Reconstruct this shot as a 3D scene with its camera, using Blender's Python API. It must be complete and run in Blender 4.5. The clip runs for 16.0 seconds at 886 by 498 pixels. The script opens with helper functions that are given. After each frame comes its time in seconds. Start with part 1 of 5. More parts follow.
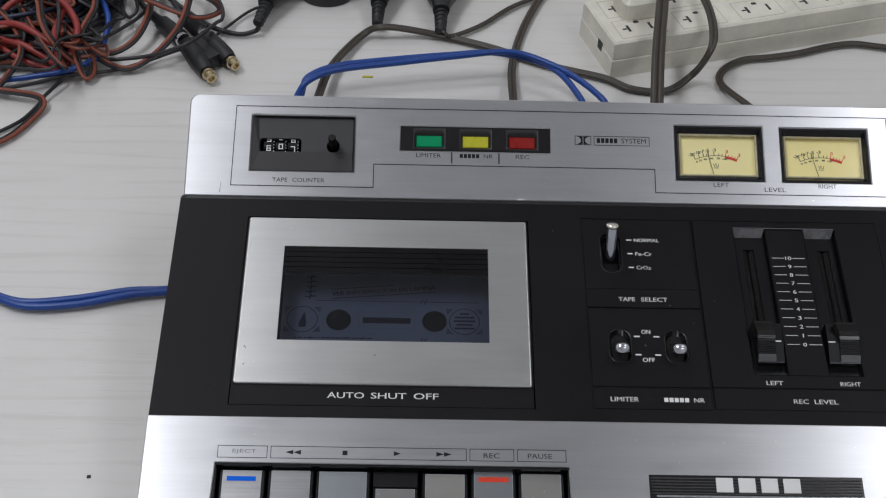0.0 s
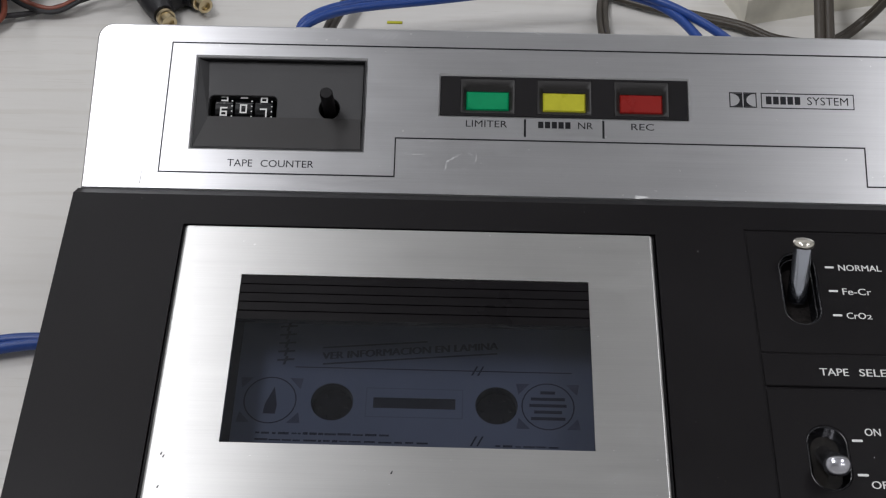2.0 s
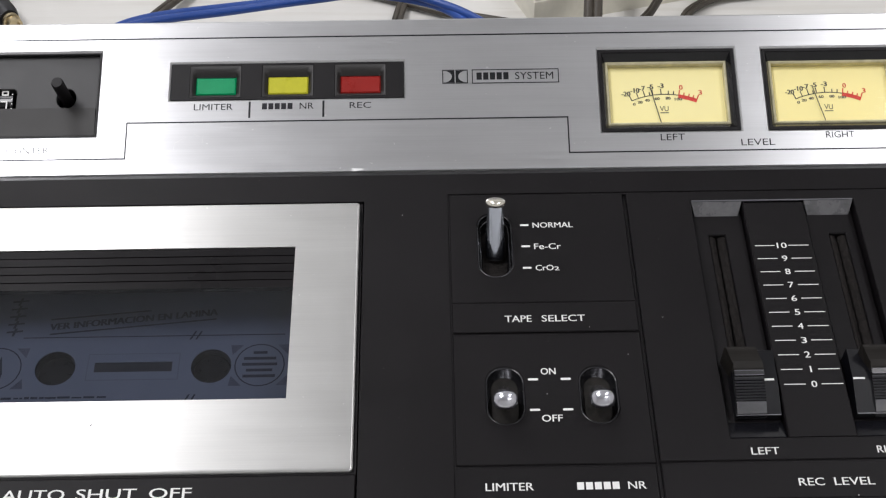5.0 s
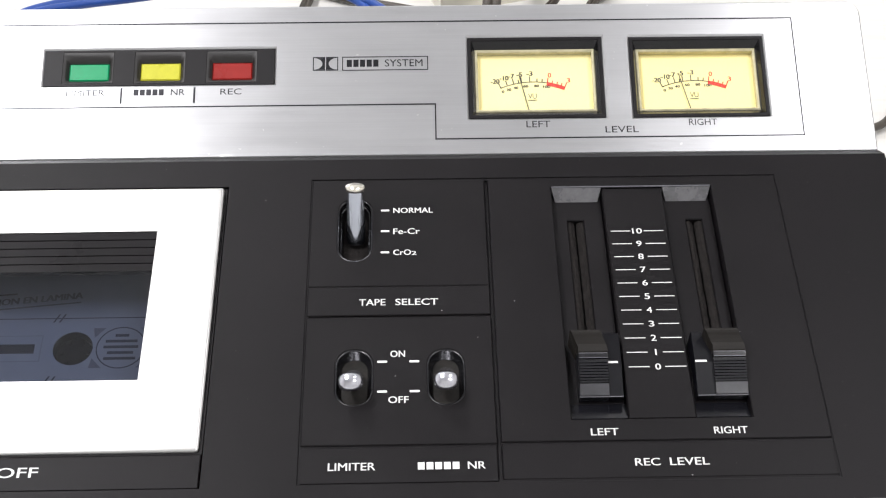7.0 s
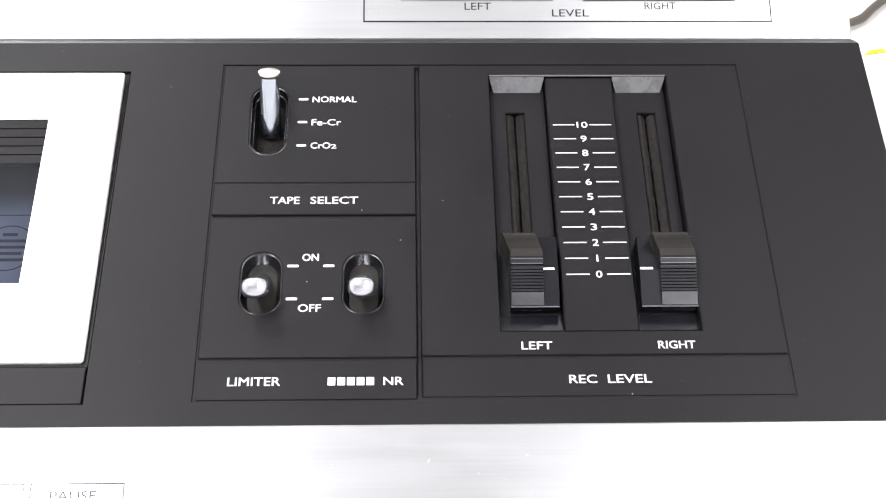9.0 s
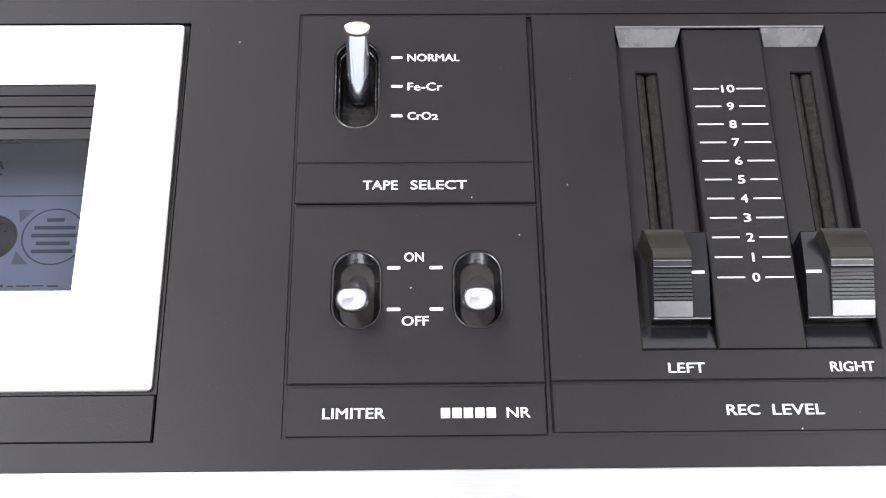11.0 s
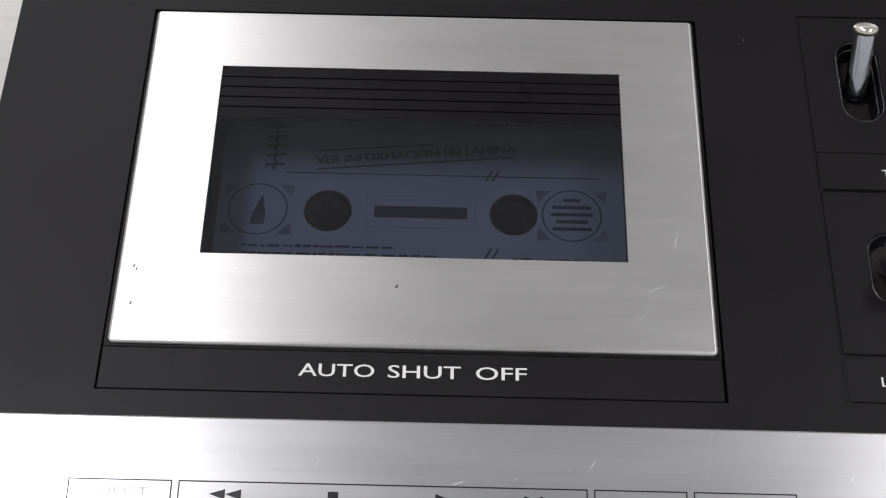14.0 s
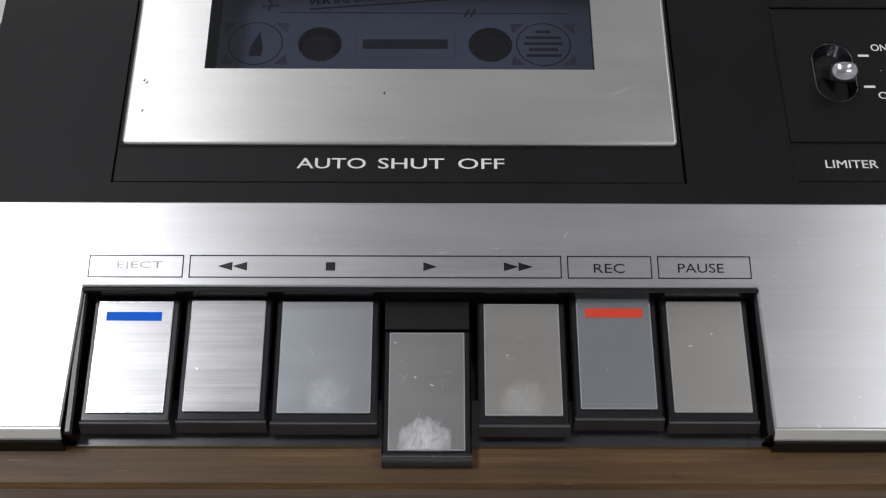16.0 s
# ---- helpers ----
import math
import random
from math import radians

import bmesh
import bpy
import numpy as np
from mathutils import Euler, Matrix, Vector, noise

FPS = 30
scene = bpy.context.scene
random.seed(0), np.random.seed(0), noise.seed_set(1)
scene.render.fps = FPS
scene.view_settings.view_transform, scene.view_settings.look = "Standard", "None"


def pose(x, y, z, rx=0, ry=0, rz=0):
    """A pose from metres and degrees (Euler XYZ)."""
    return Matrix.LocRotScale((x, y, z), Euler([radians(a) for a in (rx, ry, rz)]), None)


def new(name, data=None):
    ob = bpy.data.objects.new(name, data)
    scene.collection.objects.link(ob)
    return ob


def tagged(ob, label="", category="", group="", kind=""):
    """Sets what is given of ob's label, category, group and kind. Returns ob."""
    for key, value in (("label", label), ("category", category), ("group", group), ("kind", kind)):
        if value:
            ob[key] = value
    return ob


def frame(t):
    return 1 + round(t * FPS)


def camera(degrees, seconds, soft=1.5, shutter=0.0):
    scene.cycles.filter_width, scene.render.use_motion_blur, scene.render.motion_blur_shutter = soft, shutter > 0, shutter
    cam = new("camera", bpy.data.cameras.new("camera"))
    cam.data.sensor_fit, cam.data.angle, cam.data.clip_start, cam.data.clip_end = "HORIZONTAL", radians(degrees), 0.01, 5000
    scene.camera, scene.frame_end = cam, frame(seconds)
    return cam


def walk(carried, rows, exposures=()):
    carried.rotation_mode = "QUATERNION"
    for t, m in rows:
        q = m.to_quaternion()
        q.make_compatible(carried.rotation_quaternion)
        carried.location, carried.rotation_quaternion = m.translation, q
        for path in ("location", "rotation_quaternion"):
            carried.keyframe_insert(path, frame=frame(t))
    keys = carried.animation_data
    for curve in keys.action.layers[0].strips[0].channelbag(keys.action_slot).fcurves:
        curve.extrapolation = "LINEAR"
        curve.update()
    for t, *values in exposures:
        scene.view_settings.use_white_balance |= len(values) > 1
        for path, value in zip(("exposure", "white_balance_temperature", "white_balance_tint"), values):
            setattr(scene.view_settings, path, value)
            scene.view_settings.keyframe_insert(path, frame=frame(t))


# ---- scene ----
# ---------------------------------------------------------------- camera
cam = camera(36.5, 16.0, soft=1.2)
ROWS = [
    (0, pose(0.03618, -0.36877, 0.47126, 47.703, -1.485, -0.123)),
    (0.5, pose(0.03876, -0.33030, 0.43344, 48.081, -1.041, 0.384)),
    (1, pose(0.03056, -0.27100, 0.38459, 47.961, -1.311, 0.357)),
    (1.5, pose(0.03179, -0.22318, 0.34588, 47.645, -0.695, 0.990)),
    (2, pose(0.03402, -0.18042, 0.30953, 47.856, -0.498, 1.436)),
    (2.5, pose(0.03890, -0.18392, 0.30734, 48.414, -0.419, 1.440)),
    (3, pose(0.04741, -0.18674, 0.30556, 48.552, 0.135, 1.336)),
    (3.5, pose(0.06426, -0.19256, 0.30739, 48.671, 0.561, 0.666)),
    (4, pose(0.07866, -0.19764, 0.31087, 48.744, 0.721, -0.049)),
    (4.5, pose(0.09211, -0.20533, 0.30696, 49.673, 0.740, -0.280)),
    (5, pose(0.10537, -0.21201, 0.30678, 50.053, 0.380, -0.888)),
    (5.2, pose(0.11188, -0.21607, 0.30213, 50.758, 0.431, -0.742)),
    (7.3, pose(0.14150, -0.21850, 0.31007, 49.491, -0.437, -1.434)),
    (7.5, pose(0.14209, -0.22011, 0.30655, 49.538, -0.721, -1.541)),
    (8, pose(0.14914, -0.22080, 0.29432, 49.218, -0.802, -1.327)),
    (8.2, pose(0.15200, -0.21870, 0.29313, 48.682, -0.882, -1.301)),
    (10.3, pose(0.15906, -0.14610, 0.26605, 40.974, -0.492, -1.140)),
    (10.5, pose(0.15382, -0.14220, 0.26622, 40.365, -0.235, -0.890)),
    (11, pose(0.13598, -0.13713, 0.26692, 39.758, -0.487, -0.904)),
    (11.5, pose(0.11577, -0.13859, 0.27046, 40.058, -0.716, -0.288)),
    (12, pose(0.08975, -0.14297, 0.26967, 40.942, -1.580, 0.104)),
    (12.5, pose(0.06758, -0.14410, 0.27330, 40.637, -1.127, 0.799)),
    (13, pose(0.04751, -0.14693, 0.27270, 41.094, -1.192, 0.975)),
    (13.5, pose(0.03406, -0.15153, 0.27444, 41.223, -1.151, 1.175)),
    (14, pose(0.02968, -0.15969, 0.27179, 41.461, -0.682, 1.143)),
    (14.5, pose(0.02555, -0.17620, 0.27150, 41.794, -0.441, 0.828)),
    (15, pose(0.02691, -0.19261, 0.26884, 41.942, -0.132, 0.795)),
    (15.5, pose(0.02830, -0.20359, 0.26065, 42.580, -0.418, 0.060)),
    (16, pose(0.03052, -0.21591, 0.25786, 42.920, -0.373, -0.136)),
]
walk(cam, ROWS, exposures=[
    (0.0, -0.52, 6200, 10), (1.5, -0.42, 6250, 10), (2.0, -0.42, 6380, 10), (3.0, -0.28, 6410, 10), (3.5, -0.12, 6420, 10), (4.0, -0.04, 6430, 10), (5.2, 0.20, 6470, 10), (7.5, 1.07, 6500, 10),
    (8.2, 1.38, 6500, 10), (10.5, 1.87, 6380, 10), (11.5, 1.76, 6450, 11), (12.0, 1.46, 6550, 12), (12.5, 0.97, 6550, 12), (13.0, 0.54, 6530, 12),
    (13.5, 0.07, 6500, 11), (14.0, -0.03, 6480, 11), (16.0, -0.34, 6360, 10)])

# ---------------------------------------------------------------- world and lamps
world = bpy.data.worlds.new("room_world")
scene.world = world
world.use_nodes = True
world.node_tree.nodes["Background"].inputs[0].default_value = (0.75, 0.85, 1.0, 1)
world.node_tree.nodes["Background"].inputs[1].default_value = 0.02

CEIL = 1.95
# unseen fluorescent fittings: x, y, width, length, watts, turn
# Third is added to brighten door and table, fourth to light fader fronts.
LAMPS = [(-0.74, -0.19, 0.40, 1.04, 23.0, 0), (1.0, 0.0, 0.28, 1.15, 8.8, -12), (-0.64, 1.19, 0.42, 0.36, 5.8, 0), (1.24, -1.60, 0.36, 1.0, 7.8, 90)]
for lx, ly, sx, sy, watts, turn in LAMPS:
    ld = bpy.data.lights.new("unseen_ceiling_lamp", "AREA")
    ld.shape, ld.size, ld.size_y, ld.energy = "RECTANGLE", sx, sy, watts
    ld.color = (0.985, 0.975, 1.0)
    lo = new("unseen_ceiling_lamp", ld)
    lo.matrix_world = pose(lx, ly, CEIL - 0.075, 0, 0, turn)

# ---------------------------------------------------------------- materials


def shader(name):
    m = bpy.data.materials.new(name)
    m.use_nodes = True
    nt = m.node_tree
    return m, nt, nt.nodes["Principled BSDF"]


def coords(nt, scale):
    tc = nt.nodes.new("ShaderNodeTexCoord")
    mp = nt.nodes.new("ShaderNodeMapping")
    mp.inputs["Scale"].default_value = scale
    nt.links.new(tc.outputs["Object"], mp.inputs["Vector"])
    return mp.outputs["Vector"]


def noise_tex(nt, scale, detail=4.0, rough=0.55, stretch=(1, 1, 1), warp=0.0):
    n = nt.nodes.new("ShaderNodeTexNoise")
    n.inputs["Scale"].default_value = scale
    n.inputs["Detail"].default_value = detail
    n.inputs["Roughness"].default_value = rough
    n.inputs["Distortion"].default_value = warp
    nt.links.new(coords(nt, stretch), n.inputs["Vector"])
    return n.outputs["Fac"]


def ramp(nt, fac, stops):
    r = nt.nodes.new("ShaderNodeValToRGB")
    els = r.color_ramp.elements
    while len(els) < len(stops):
        els.new(0.5)
    for e, (p, c) in zip(els, stops):
        e.position = p
        e.color = (*c, 1) if len(c) == 3 else c
    nt.links.new(fac, r.inputs["Fac"])
    return r.outputs["Color"]


def mix(nt, fac, a, b, how="MIX"):
    m = nt.nodes.new("ShaderNodeMix")
    m.data_type, m.blend_type = "RGBA", how
    for sock, val in ((m.inputs["Factor"], fac), (m.inputs["A"], a), (m.inputs["B"], b)):
        if isinstance(val, (int, float)):
            sock.default_value = val
        elif isinstance(val, tuple):
            sock.default_value = (*val, 1)
        else:
            nt.links.new(val, sock)
    return m.outputs["Result"]


def grey(v):
    return (v, v, v)


def bump(nt, bsdf, fac, strength, dist):
    b = nt.nodes.new("ShaderNodeBump")
    b.inputs["Strength"].default_value = strength
    b.inputs["Distance"].default_value = dist
    nt.links.new(fac, b.inputs["Height"])
    nt.links.new(b.outputs["Normal"], bsdf.inputs["Normal"])


def plain(name, col, rough, metal=0.0, var=0.12, fine=600.0, coarse=25.0, relief=0.0, coat=0.0, spec=0.5):
    """A surface with variation at two scales in colour and gloss."""
    m, nt, b = shader(name)
    lo = tuple(c * (1 - var) for c in col)
    hi = tuple(min(1, c * (1 + var)) for c in col)
    f1, f2 = noise_tex(nt, coarse), noise_tex(nt, fine, 3)
    c = ramp(nt, f1, [(0.3, lo), (0.7, hi)])
    c = mix(nt, 0.25, c, ramp(nt, f2, [(0.3, lo), (0.7, hi)]))
    nt.links.new(c, b.inputs["Base Color"])
    r = ramp(nt, f1, [(0.25, grey(max(0.03, rough * 0.85))), (0.75, grey(min(1, rough * 1.15)))])
    nt.links.new(r, b.inputs["Roughness"])
    b.inputs["Metallic"].default_value = metal
    b.inputs["Coat Weight"].default_value = coat
    b.inputs["Specular IOR Level"].default_value = spec
    if relief:
        bump(nt, b, f2, 0.5, relief)
    return m


def brushed(name, col, rough, aniso, streak=0.12, specks=0.5):
    """Aluminium brushed along x, with smudges, scratches and small white chips."""
    m, nt, b = shader(name)
    fine = noise_tex(nt, 1.0, 3, 0.7, (25, 4200, 4200))
    wide = noise_tex(nt, 1.0, 3, 0.6, (9, 700, 700))
    smudge = noise_tex(nt, 22.0, 4)
    chip = noise_tex(nt, 620.0, 2, 0.4)
    cloud = noise_tex(nt, 1.0, 4, 0.6, (28, 150, 150))
    lo, hi = tuple(c * (1 - streak) for c in col), tuple(min(1, c * (1 + streak * 0.5)) for c in col)
    c = ramp(nt, fine, [(0.3, lo), (0.7, hi)])
    c = mix(nt, 0.3, c, ramp(nt, wide, [(0.3, lo), (0.7, hi)]))
    c = mix(nt, 1.0, c, ramp(nt, cloud, [(0.3, grey(1 - streak * 0.8)), (0.7, grey(1.0))]), "MULTIPLY")
    chips = ramp(nt, chip, [(0.755, grey(0)), (0.78, grey(specks))])
    c = mix(nt, chips, c, (0.93, 0.93, 0.92))
    nt.links.new(c, b.inputs["Base Color"])
    r = ramp(nt, smudge, [(0.3, grey(rough * 0.86)), (0.7, grey(rough * 1.14))])
    r = mix(nt, min(0.4, streak * 5), r, ramp(nt, cloud, [(0.3, grey(rough * 0.8)), (0.7, grey(rough * 1.2))]))
    r = mix(nt, min(0.35, streak * 3.5), r, ramp(nt, fine, [(0.3, grey(rough * 0.7)), (0.7, grey(rough * 1.3))]))
    nt.links.new(r, b.inputs["Roughness"])
    b.inputs["Metallic"].default_value = 1.0
    b.inputs["Anisotropic"].default_value = aniso
    t = nt.nodes.new("ShaderNodeCombineXYZ")
    t.inputs[1].default_value, t.inputs[2].default_value = 0.978, 0.208
    nt.links.new(t.outputs["Vector"], b.inputs["Tangent"])
    bump(nt, b, fine, 0.06, 0.00005)
    return m


def wear(m, spots, strength=0.4):
    """Rubs a brushed metal dull in blurred patches, their glint painted pale: (x, y, radius) in millimetres."""
    nt = m.node_tree
    b = nt.nodes["Principled BSDF"]
    tc = nt.nodes.new("ShaderNodeTexCoord")
    total = None
    for x, y, r in spots:
        sub = nt.nodes.new("ShaderNodeVectorMath")
        sub.operation = "MULTIPLY_ADD"
        sub.inputs[1].default_value = (1 / r * 1e3, 1 / r * 1e3, 0)
        sub.inputs[2].default_value = (-x / r, -y / r, 0)
        nt.links.new(tc.outputs["Object"], sub.inputs[0])
        ln = nt.nodes.new("ShaderNodeVectorMath")
        ln.operation = "LENGTH"
        nt.links.new(sub.outputs[0], ln.inputs[0])
        ragged = nt.nodes.new("ShaderNodeMath")
        ragged.operation = "MULTIPLY_ADD"
        nt.links.new(noise_tex(nt, 1.0, 4, 0.7, (520, 260, 260)), ragged.inputs[0])
        ragged.inputs[1].default_value = 0.9
        nt.links.new(ln.outputs["Value"], ragged.inputs[2])
        f = ramp(nt, ragged.outputs[0], [(0.4, grey(strength)), (0.75, grey(strength * 0.6)), (1.05, grey(strength * 0.22)), (1.5, grey(0))])
        total = f if total is None else mix(nt, 1.0, total, f, "ADD")
    n = noise_tex(nt, 1.0, 4, 0.7, (1300, 700, 700))
    f = mix(nt, 1.0, total, ramp(nt, n, [(0.34, grey(0.35)), (0.6, grey(1))]), "MULTIPLY")
    for sock, to in (("Base Color", (0.80, 0.81, 0.84)), ("Roughness", grey(0.75))):
        src = b.inputs[sock].links[0].from_socket
        nt.links.new(mix(nt, f, src, to), b.inputs[sock])
    inv = ramp(nt, f, [(0.0, grey(1)), (1.0, grey(0.45))])
    nt.links.new(inv, b.inputs["Metallic"])
    return m


def clear_glass(name, tint, gloss_rough=0.02, dust=0.0, ior=1.5):
    m, nt, b = shader(name)
    nt.nodes.remove(b)
    tr = nt.nodes.new("ShaderNodeBsdfTransparent")
    tr.inputs["Color"].default_value = (*tint, 1)
    gl = nt.nodes.new("ShaderNodeBsdfGlossy")
    gl.inputs["Roughness"].default_value = gloss_rough
    fr = nt.nodes.new("ShaderNodeFresnel")
    fr.inputs["IOR"].default_value = ior
    mx = nt.nodes.new("ShaderNodeMixShader")
    nt.links.new(fr.outputs[0], mx.inputs[0])
    nt.links.new(tr.outputs[0], mx.inputs[1])
    nt.links.new(gl.outputs[0], mx.inputs[2])
    last = mx.outputs[0]
    # A bluish diffuse veil stands in for the ceiling's reflection in the pane.
    if dust:
        df = nt.nodes.new("ShaderNodeBsdfDiffuse")
        df.inputs["Color"].default_value = (0.62, 0.66, 0.75, 1)
        n = noise_tex(nt, 30.0, 5)
        d = ramp(nt, n, [(0.25, grey(dust * 0.7)), (0.8, grey(dust * 1.3))])
        m2 = nt.nodes.new("ShaderNodeMixShader")
        nt.links.new(d, m2.inputs[0])
        nt.links.new(last, m2.inputs[1])
        nt.links.new(df.outputs[0], m2.inputs[2])
        last = m2.outputs[0]
    nt.links.new(last, nt.nodes["Material Output"].inputs["Surface"])
    return m


def laminate(name):
    m, nt, b = shader(name)
    grain = noise_tex(nt, 1.0, 4, 0.6, (4.5, 34, 10), 0.9)
    fine = noise_tex(nt, 1.0, 3, 0.6, (45, 420, 100), 0.4)
    cloud = noise_tex(nt, 5.0, 3)
    c = ramp(nt, grain, [(0.34, (0.675, 0.66, 0.63)), (0.50, (0.712, 0.70, 0.672)), (0.72, (0.735, 0.725, 0.70))])
    c = mix(nt, 0.30, c, ramp(nt, fine, [(0.3, (0.68, 0.67, 0.655)), (0.7, (0.745, 0.74, 0.73))]))
    c = mix(nt, 0.2, c, ramp(nt, cloud, [(0.3, (0.64, 0.64, 0.63)), (0.7, (0.78, 0.78, 0.78))]))
    dash = noise_tex(nt, 1.0, 3, 0.6, (38, 720, 100), 0.5)
    patch = noise_tex(nt, 9.0, 2)
    d = mix(nt, 1.0, ramp(nt, dash, [(0.58, grey(0)), (0.72, grey(0.35))]), ramp(nt, patch, [(0.40, grey(0.15)), (0.62, grey(1))]), "MULTIPLY")
    c = mix(nt, d, c, (0.50, 0.47, 0.42))
    wave = nt.nodes.new("ShaderNodeTexWave")
    wave.bands_direction = "Y"
    for slot, value in (("Scale", 26.0), ("Distortion", 7.0), ("Detail", 3.0), ("Detail Scale", 0.8), ("Detail Roughness", 0.6)):
        wave.inputs[slot].default_value = value
    nt.links.new(coords(nt, (0.16, 1.0, 1.0)), wave.inputs["Vector"])
    lines = mix(nt, 1.0, ramp(nt, wave.outputs["Fac"], [(0.82, grey(0)), (0.97, grey(0.17))]), ramp(nt, noise_tex(nt, 14.0, 3), [(0.38, grey(0.1)), (0.6, grey(1))]), "MULTIPLY")
    c = mix(nt, lines, c, (0.47, 0.43, 0.36))
    c = mix(nt, 1.0, c, (0.92, 0.91, 0.89), "MULTIPLY")
    nt.links.new(c, b.inputs["Base Color"])
    b.inputs["Roughness"].default_value = 0.30
    bump(nt, b, fine, 0.15, 0.0002)
    return m


def wood(name):
    m, nt, b = shader(name)
    grain = noise_tex(nt, 1.0, 5, 0.65, (14, 420, 300))
    pore = noise_tex(nt, 1.0, 2, 0.5, (160, 1500, 1500))
    cloud = noise_tex(nt, 12.0, 3)
    c = ramp(nt, grain, [(0.30, (0.030, 0.016, 0.005)), (0.52, (0.088, 0.045, 0.014)), (0.72, (0.18, 0.098, 0.034))])
    c = mix(nt, 0.3, c, ramp(nt, cloud, [(0.3, (0.06, 0.033, 0.013)), (0.7, (0.15, 0.09, 0.038))]))
    c = mix(nt, ramp(nt, pore, [(0.66, grey(0)), (0.72, grey(0.7))]), c, (0.035, 0.018, 0.008))
    fleck = noise_tex(nt, 1.0, 2, 0.5, (110, 1100, 1100))
    c = mix(nt, ramp(nt, fleck, [(0.69, grey(0)), (0.76, grey(0.35))]), c, (0.30, 0.20, 0.10))
    nt.links.new(c, b.inputs["Base Color"])
    b.inputs["Specular IOR Level"].default_value = 0.25
    b.inputs["Roughness"].default_value = 0.42
    bump(nt, b, pore, 0.2, 0.0002)
    return m


ALU = brushed("brushed_aluminium", (0.66, 0.66, 0.67), 0.35, 0.76, streak=0.07)
ALU_FRONT = brushed("front_aluminium", (0.645, 0.645, 0.655), 0.35, 0.76, streak=0.07)
ALU_DOOR = brushed("satin_aluminium", (0.68, 0.676, 0.66), 0.37, 0.76, streak=0.06)
ALU_KEY = brushed("key_aluminium", (0.50, 0.50, 0.505), 0.33, 0.66, streak=0.22, specks=0.7)
KEY_COOL = wear(brushed("cool_key_aluminium", (0.40, 0.425, 0.445), 0.33, 0.6, streak=0.025, specks=0.7), [(8.5, -53.8, 8.0)], 0.2)
KEY_WARM = wear(brushed("warm_key_aluminium", (0.47, 0.455, 0.425), 0.35, 0.55, streak=0.025, specks=0.7), [(48.6, -54.6, 8.0)], 0.22)
KEY_PLAY = wear(brushed("worn_key_aluminium", (0.38, 0.37, 0.365), 0.33, 0.5, streak=0.025, specks=0.9), [(28.9, -63.0, 10.0)], 0.62)
BLACK = plain("black_plastic", (0.0042, 0.0033, 0.0040), 0.43, var=0.22, fine=2600, coarse=22, relief=0.00005, spec=0.195)
BLACK_GLOSS = plain("glossy_black_plastic", (0.0055, 0.0055, 0.0065), 0.2, var=0.15, fine=1200, coarse=40)
# Black plastic lightened for the room that key fronts and sill reflect.
KEY_SHEEN = plain("sheen_key_plastic", (0.030, 0.030, 0.033), 0.2, var=0.2, fine=1200, coarse=90, spec=0.6)
GREY_PLASTIC = plain("dark_grey_plastic", (0.027, 0.026, 0.027), 0.5, var=0.15, fine=1800, coarse=40, relief=0.00003)
CHROME = plain("chrome", (0.80, 0.81, 0.83), 0.11, 1.0, var=0.05, fine=900, coarse=60)
SATIN_CHROME = plain("worn_chrome", (0.90, 0.92, 0.97), 0.15, 1.0, var=0.06, fine=900, coarse=90)
LEVER_CHROME = plain("blue_grey_chrome", (0.58, 0.61, 0.68), 0.17, 1.0, var=0.08, fine=900, coarse=90)
HEAD_CHROME = plain("warm_chrome", (0.90, 0.86, 0.76), 0.16, 1.0, var=0.06, fine=900, coarse=90)
DULL_CHROME = plain("dull_chrome", (0.62, 0.62, 0.67), 0.21, 1.0, var=0.06, fine=900, coarse=90)
CAP_PLASTIC = plain("polished_black_plastic", (0.006, 0.006, 0.008), 0.2, var=0.15, fine=1200, coarse=60, spec=0.5)
CAP_BASE = plain("cap_base_plastic", (0.003, 0.003, 0.0045), 0.3, var=0.2, fine=1200, spec=0.2)
# Lighter than the slot, to paint the highlight on its rubbed rims.
RIM = plain("rubbed_glint_rim", (0.016, 0.016, 0.018), 0.24, var=0.4, coarse=300, spec=0.4)
# Pale grey that paints the highlight onto black plastic edges.
EDGE_GLINT = plain("grey_edge_glint", (0.095, 0.095, 0.105), 0.25, var=0.15, fine=1500, coarse=150)
CAP_FRONT = plain("polished_cap_front", (0.030, 0.030, 0.034), 0.2, var=0.2, fine=1500, coarse=150, spec=0.8)
CAP_TOP = plain("dusty_cap_plastic", (0.0125, 0.0108, 0.0092), 0.55, var=0.2, fine=1500, coarse=200, spec=0.2)
# Black plastic painted paler, for the light its slope reflects.
SLOPE_SHEEN = plain("sheen_grey_plastic", (0.095, 0.094, 0.098), 0.27, var=0.4, fine=1500, coarse=220)
LEDGE = plain("dark_counter_ledge", (0.0095, 0.0080, 0.0075), 0.5, var=0.15, fine=1800, coarse=40)
INK = plain("black_print", (0.035, 0.035, 0.038), 0.42, var=0.2, fine=1500)
PANEL_INK = brushed("print_on_metal", (0.032, 0.032, 0.036), 0.40, 0.62, streak=0.08, specks=0.0)
PANEL_INK.node_tree.nodes["Principled BSDF"].inputs["Coat Weight"].default_value = 0.2
PANEL_INK.node_tree.nodes["Principled BSDF"].inputs["Coat Roughness"].default_value = 0.3
RUBBED_INK = brushed("rubbed_print", (0.26, 0.26, 0.27), 0.36, 0.66, streak=0.08, specks=0.0)
RIB = plain("ribbed_plastic", (0.0065, 0.0056, 0.0064), 0.3, var=0.2, fine=1500, spec=0.16)
